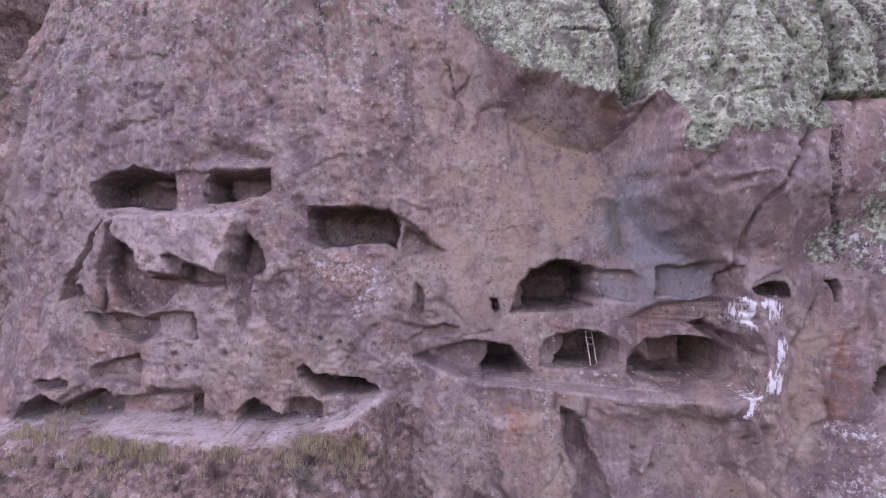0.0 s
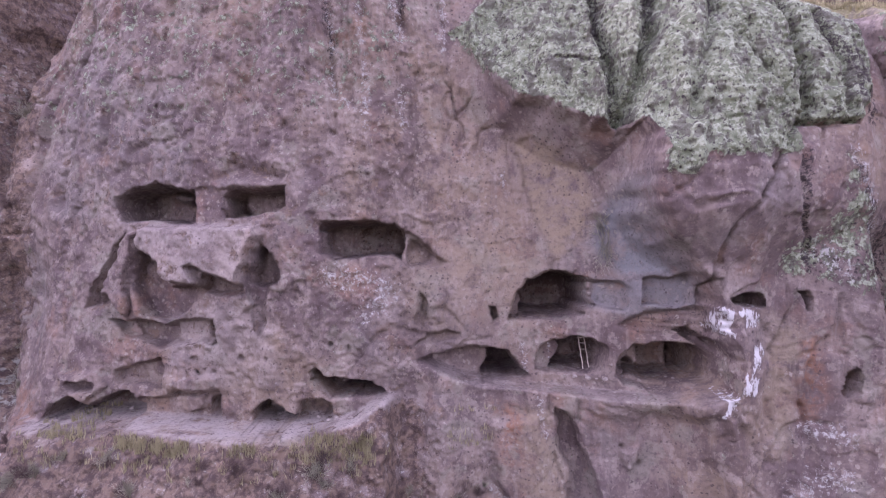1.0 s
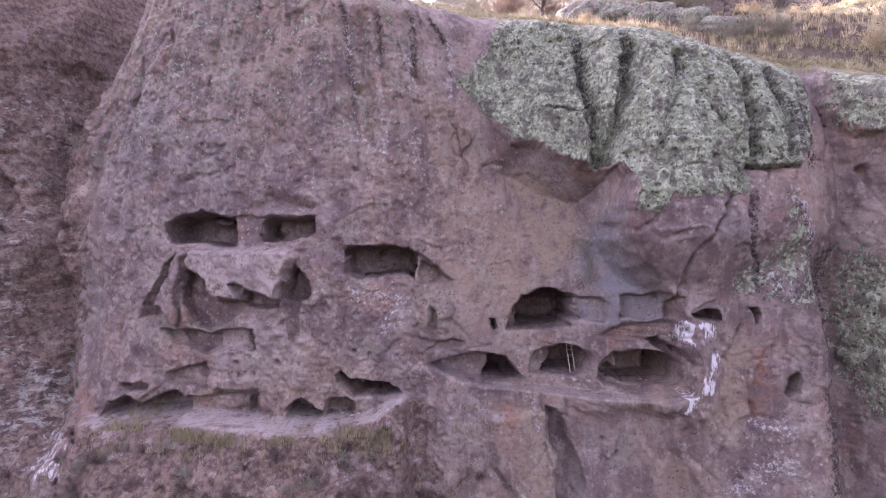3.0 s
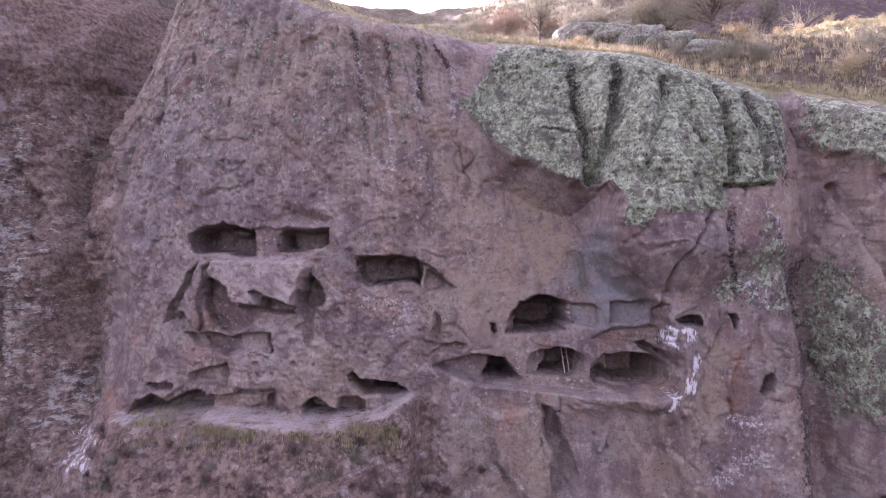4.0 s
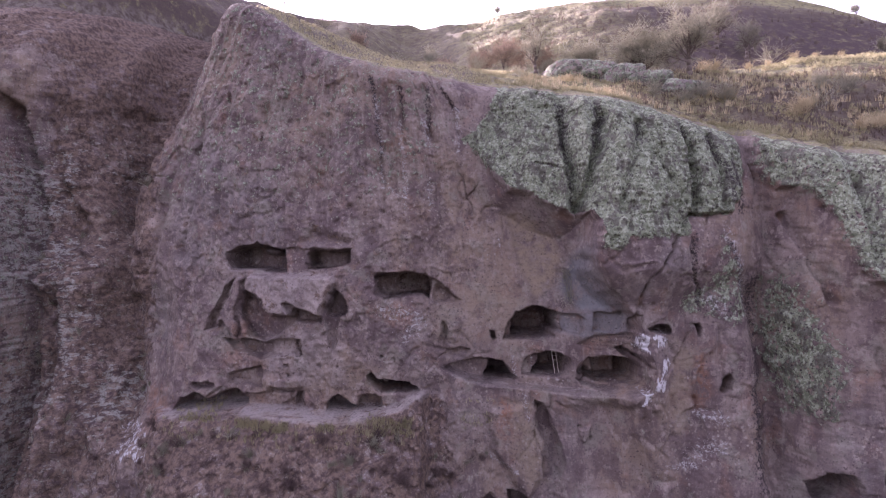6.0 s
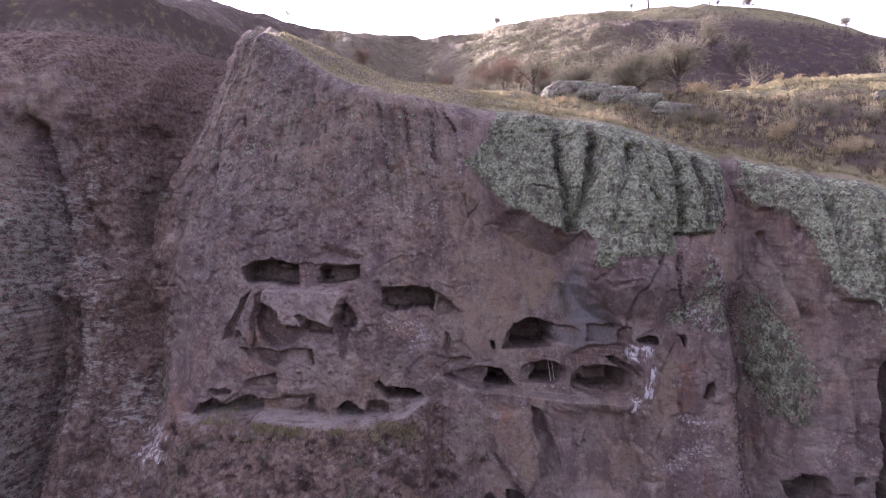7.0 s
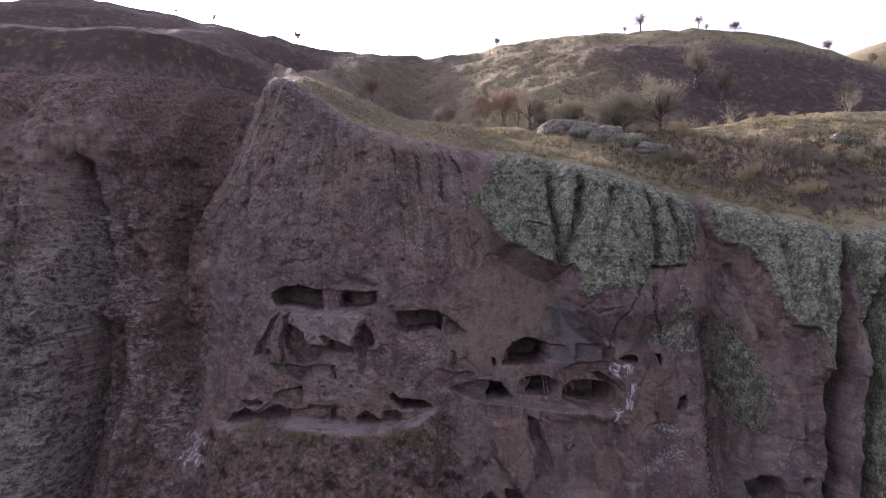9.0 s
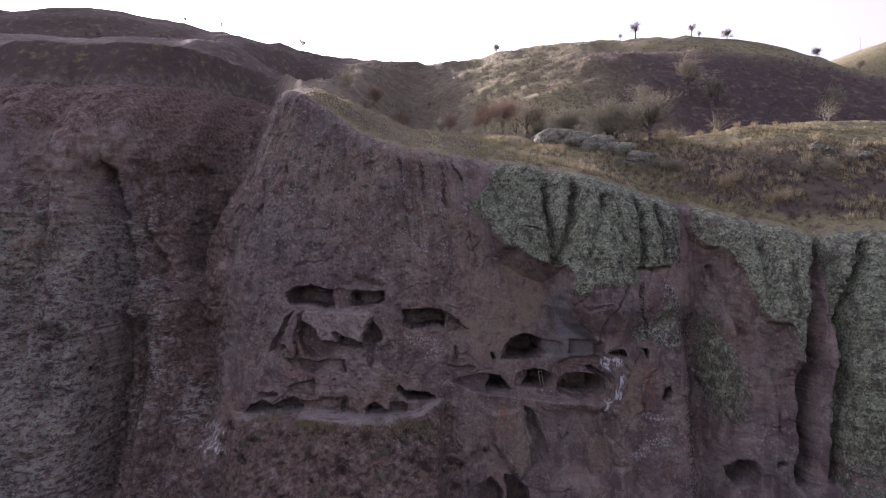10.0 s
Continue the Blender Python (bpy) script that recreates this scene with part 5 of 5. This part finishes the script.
ps_ = 1.0 + 30 * r.random(3000)
py_, pz_ = hill_height(px_, ps_)
grass("grass_brow", "sparse dry grass along the cliff's brow", np.stack([px_, py_, pz_], 1), 0.35, STRAW, 6, 3)
# low scrub scattered over the hills
px_ = np.concatenate([r.uniform(-110, 130, 900), r.uniform(20, 130, 900), r.uniform(4, 50, 500)])
ps_ = np.concatenate([r.uniform(34, 125, 900), r.uniform(42, 110, 900), r.uniform(50, 132, 500)])
py_, pz_ = hill_height(px_, ps_)
grass("scrub_hill", "low dark scrub dotted over the hillside", np.stack([px_, py_, pz_], 1), 1.1, SHRUB_FAR, 9, 6)
px_ = r.uniform(20, 75, 1500)
ps_ = r.uniform(2, 24, 1500)
py_, pz_ = hill_height(px_, ps_)
grass("scrub_slope", "dark dead stems and low scrub on the grassy slope", np.stack([px_, py_, pz_], 1), 0.7, SHRUB_FAR, 10, 7)
tufts = []
for x0, x1, z0, z1, n in ((-31, -27, 6.6, 7.3, 60), (-24, -18, 6.3, 7.0, 120), (-15, -13, 6.5, 7.0, 25), (-10, -5, 6.0, 7.6, 150), (-33, -4, 5.0, 6.9, 120), (0, 4, 6.0, 9.0, 30)):
    for _ in range(n):
        x, z = r.uniform(x0, x1), r.uniform(z0, z1)
        tufts.append((x, face_at(x, z) + 0.05, z))
grass("grass_bank", "dry straw tufts at the lip of the path", tufts, 0.6, STRAW, 9, 4)

# ---- the ladder in the lower gallery ----


def ladder():
    y = 43.3
    z = floor_below(10.9, y, 13.0)
    foot, head = Vector((10.92, y, z)), Vector((10.6, y + 0.45, z + 2.55))
    ob = thing("ladder", Matrix.Translation(foot), "weathered pale wooden ladder leaning in a cave opening", "ladder")
    up = head - foot
    across = Vector((0.22, -0.03, 0))
    for side in (-1, 1):
        v, f = [], []
        for i in range(6):
            wob = Vector((0.012 * math.sin(3 * i + side), 0, 0))
            tube(v, f, across * side + up * i / 6 + wob, across * side + up * (i + 1) / 6 + wob, 0.045, 0.043, 8)
        part("rail", mesh_from("rail", v, f, WOOD), ob)
    for i, level in enumerate((0.60, 0.79, 0.95)):
        v, f = [], []
        c = up * level
        tube(v, f, c - across * 1.25, c + across * 1.25 + Vector((0, 0, 0.02 * (-1) ** i)), 0.028, 0.026, 8)
        part("rung", mesh_from("rung", v, f, WOOD), ob)


ladder()

# a dead climbing plant hanging on the niche wall
rng = random.Random(77)
vine_out = (([], []), ([], []))
for i in range(5):
    branch(rng, vine_out, Vector((0.15 * i - 0.3, -0.05, 0.2 * i)), Vector((rng.uniform(-0.5, 0.5), -0.15, -1)).normalized(), 1.6, 0.035, 1, 3, 0.8, 0.5, (0, 2, 2, 0), 0.013)
    branch(rng, vine_out, Vector((0.15 * i - 0.3, -0.05, 0.2 * i)), Vector((rng.uniform(-0.9, 0.3), -0.15, 0.8)).normalized(), 0.9, 0.03, 1, 3, 0.8, 0.0, (0, 2, 2, 0), 0.013)
vine = thing("dead_vine", pose(11.7, face_at(11.7, 21.6) - 0.2, 21.6), "dead pale climbing plant hanging on the cliff wall", "plant")
part("stem", mesh_from("stem", vine_out[0][0], vine_out[0][1], TWIG), vine)
tagged(part("twig_mass", mesh_from("twig_mass", vine_out[1][0], vine_out[1][1], TWIG), vine), kind="stuff")

# fallen stones on the gallery floor, the path and the bank
rng = random.Random(4)


def stone(seed):
    bm = bmesh.new()
    bmesh.ops.create_icosphere(bm, subdivisions=2, radius=1.0)
    for v in bm.verts:
        v.co *= 1 + 0.35 * noise.noise(v.co * 1.3 + Vector((seed * 9.0, 0, 0)))
        v.co.z *= 0.65
    me = bpy.data.meshes.new("stone")
    bm.to_mesh(me)
    bm.free()
    me.materials.append(STONE)
    return me


stones = [stone(i) for i in range(4)]
for i in range(46):
    if i < 12:
        x, z = rng.uniform(9.2, 17.5), 11.3
        y = face_at(x, 11.4) - 0.4
    else:
        x = rng.uniform(-34, -6)
        z = float(line(x, *PATH_LINE)) + 0.05
        y = face_at(x, z + 0.25) - rng.uniform(0.2, 1.8)
    ob = new("stone", stones[i % 4])
    ob.matrix_basis = pose(x, y, z, rng.uniform(0, 40), 0, rng.uniform(0, 360)) @ Matrix.Scale(rng.uniform(0.07, 0.22), 4)
    tagged(ob, "loose grey-brown stone lying on the ledge", "stone", "fallen stones")

# a thin pole on the far hill
v, f = [], []
tube(v, f, (0, 0, -2), (0, 0, 17), 0.35, 0.25, 8)
pole_z = 60 + 215 * math.exp(-((474 - 560) / 300) ** 2)
pole = new("utility_pole", mesh_from("utility_pole", v, f, WOOD))
pole.location = (474, 640, pole_z)
tagged(pole, "thin pole standing on the distant hill", "pole")
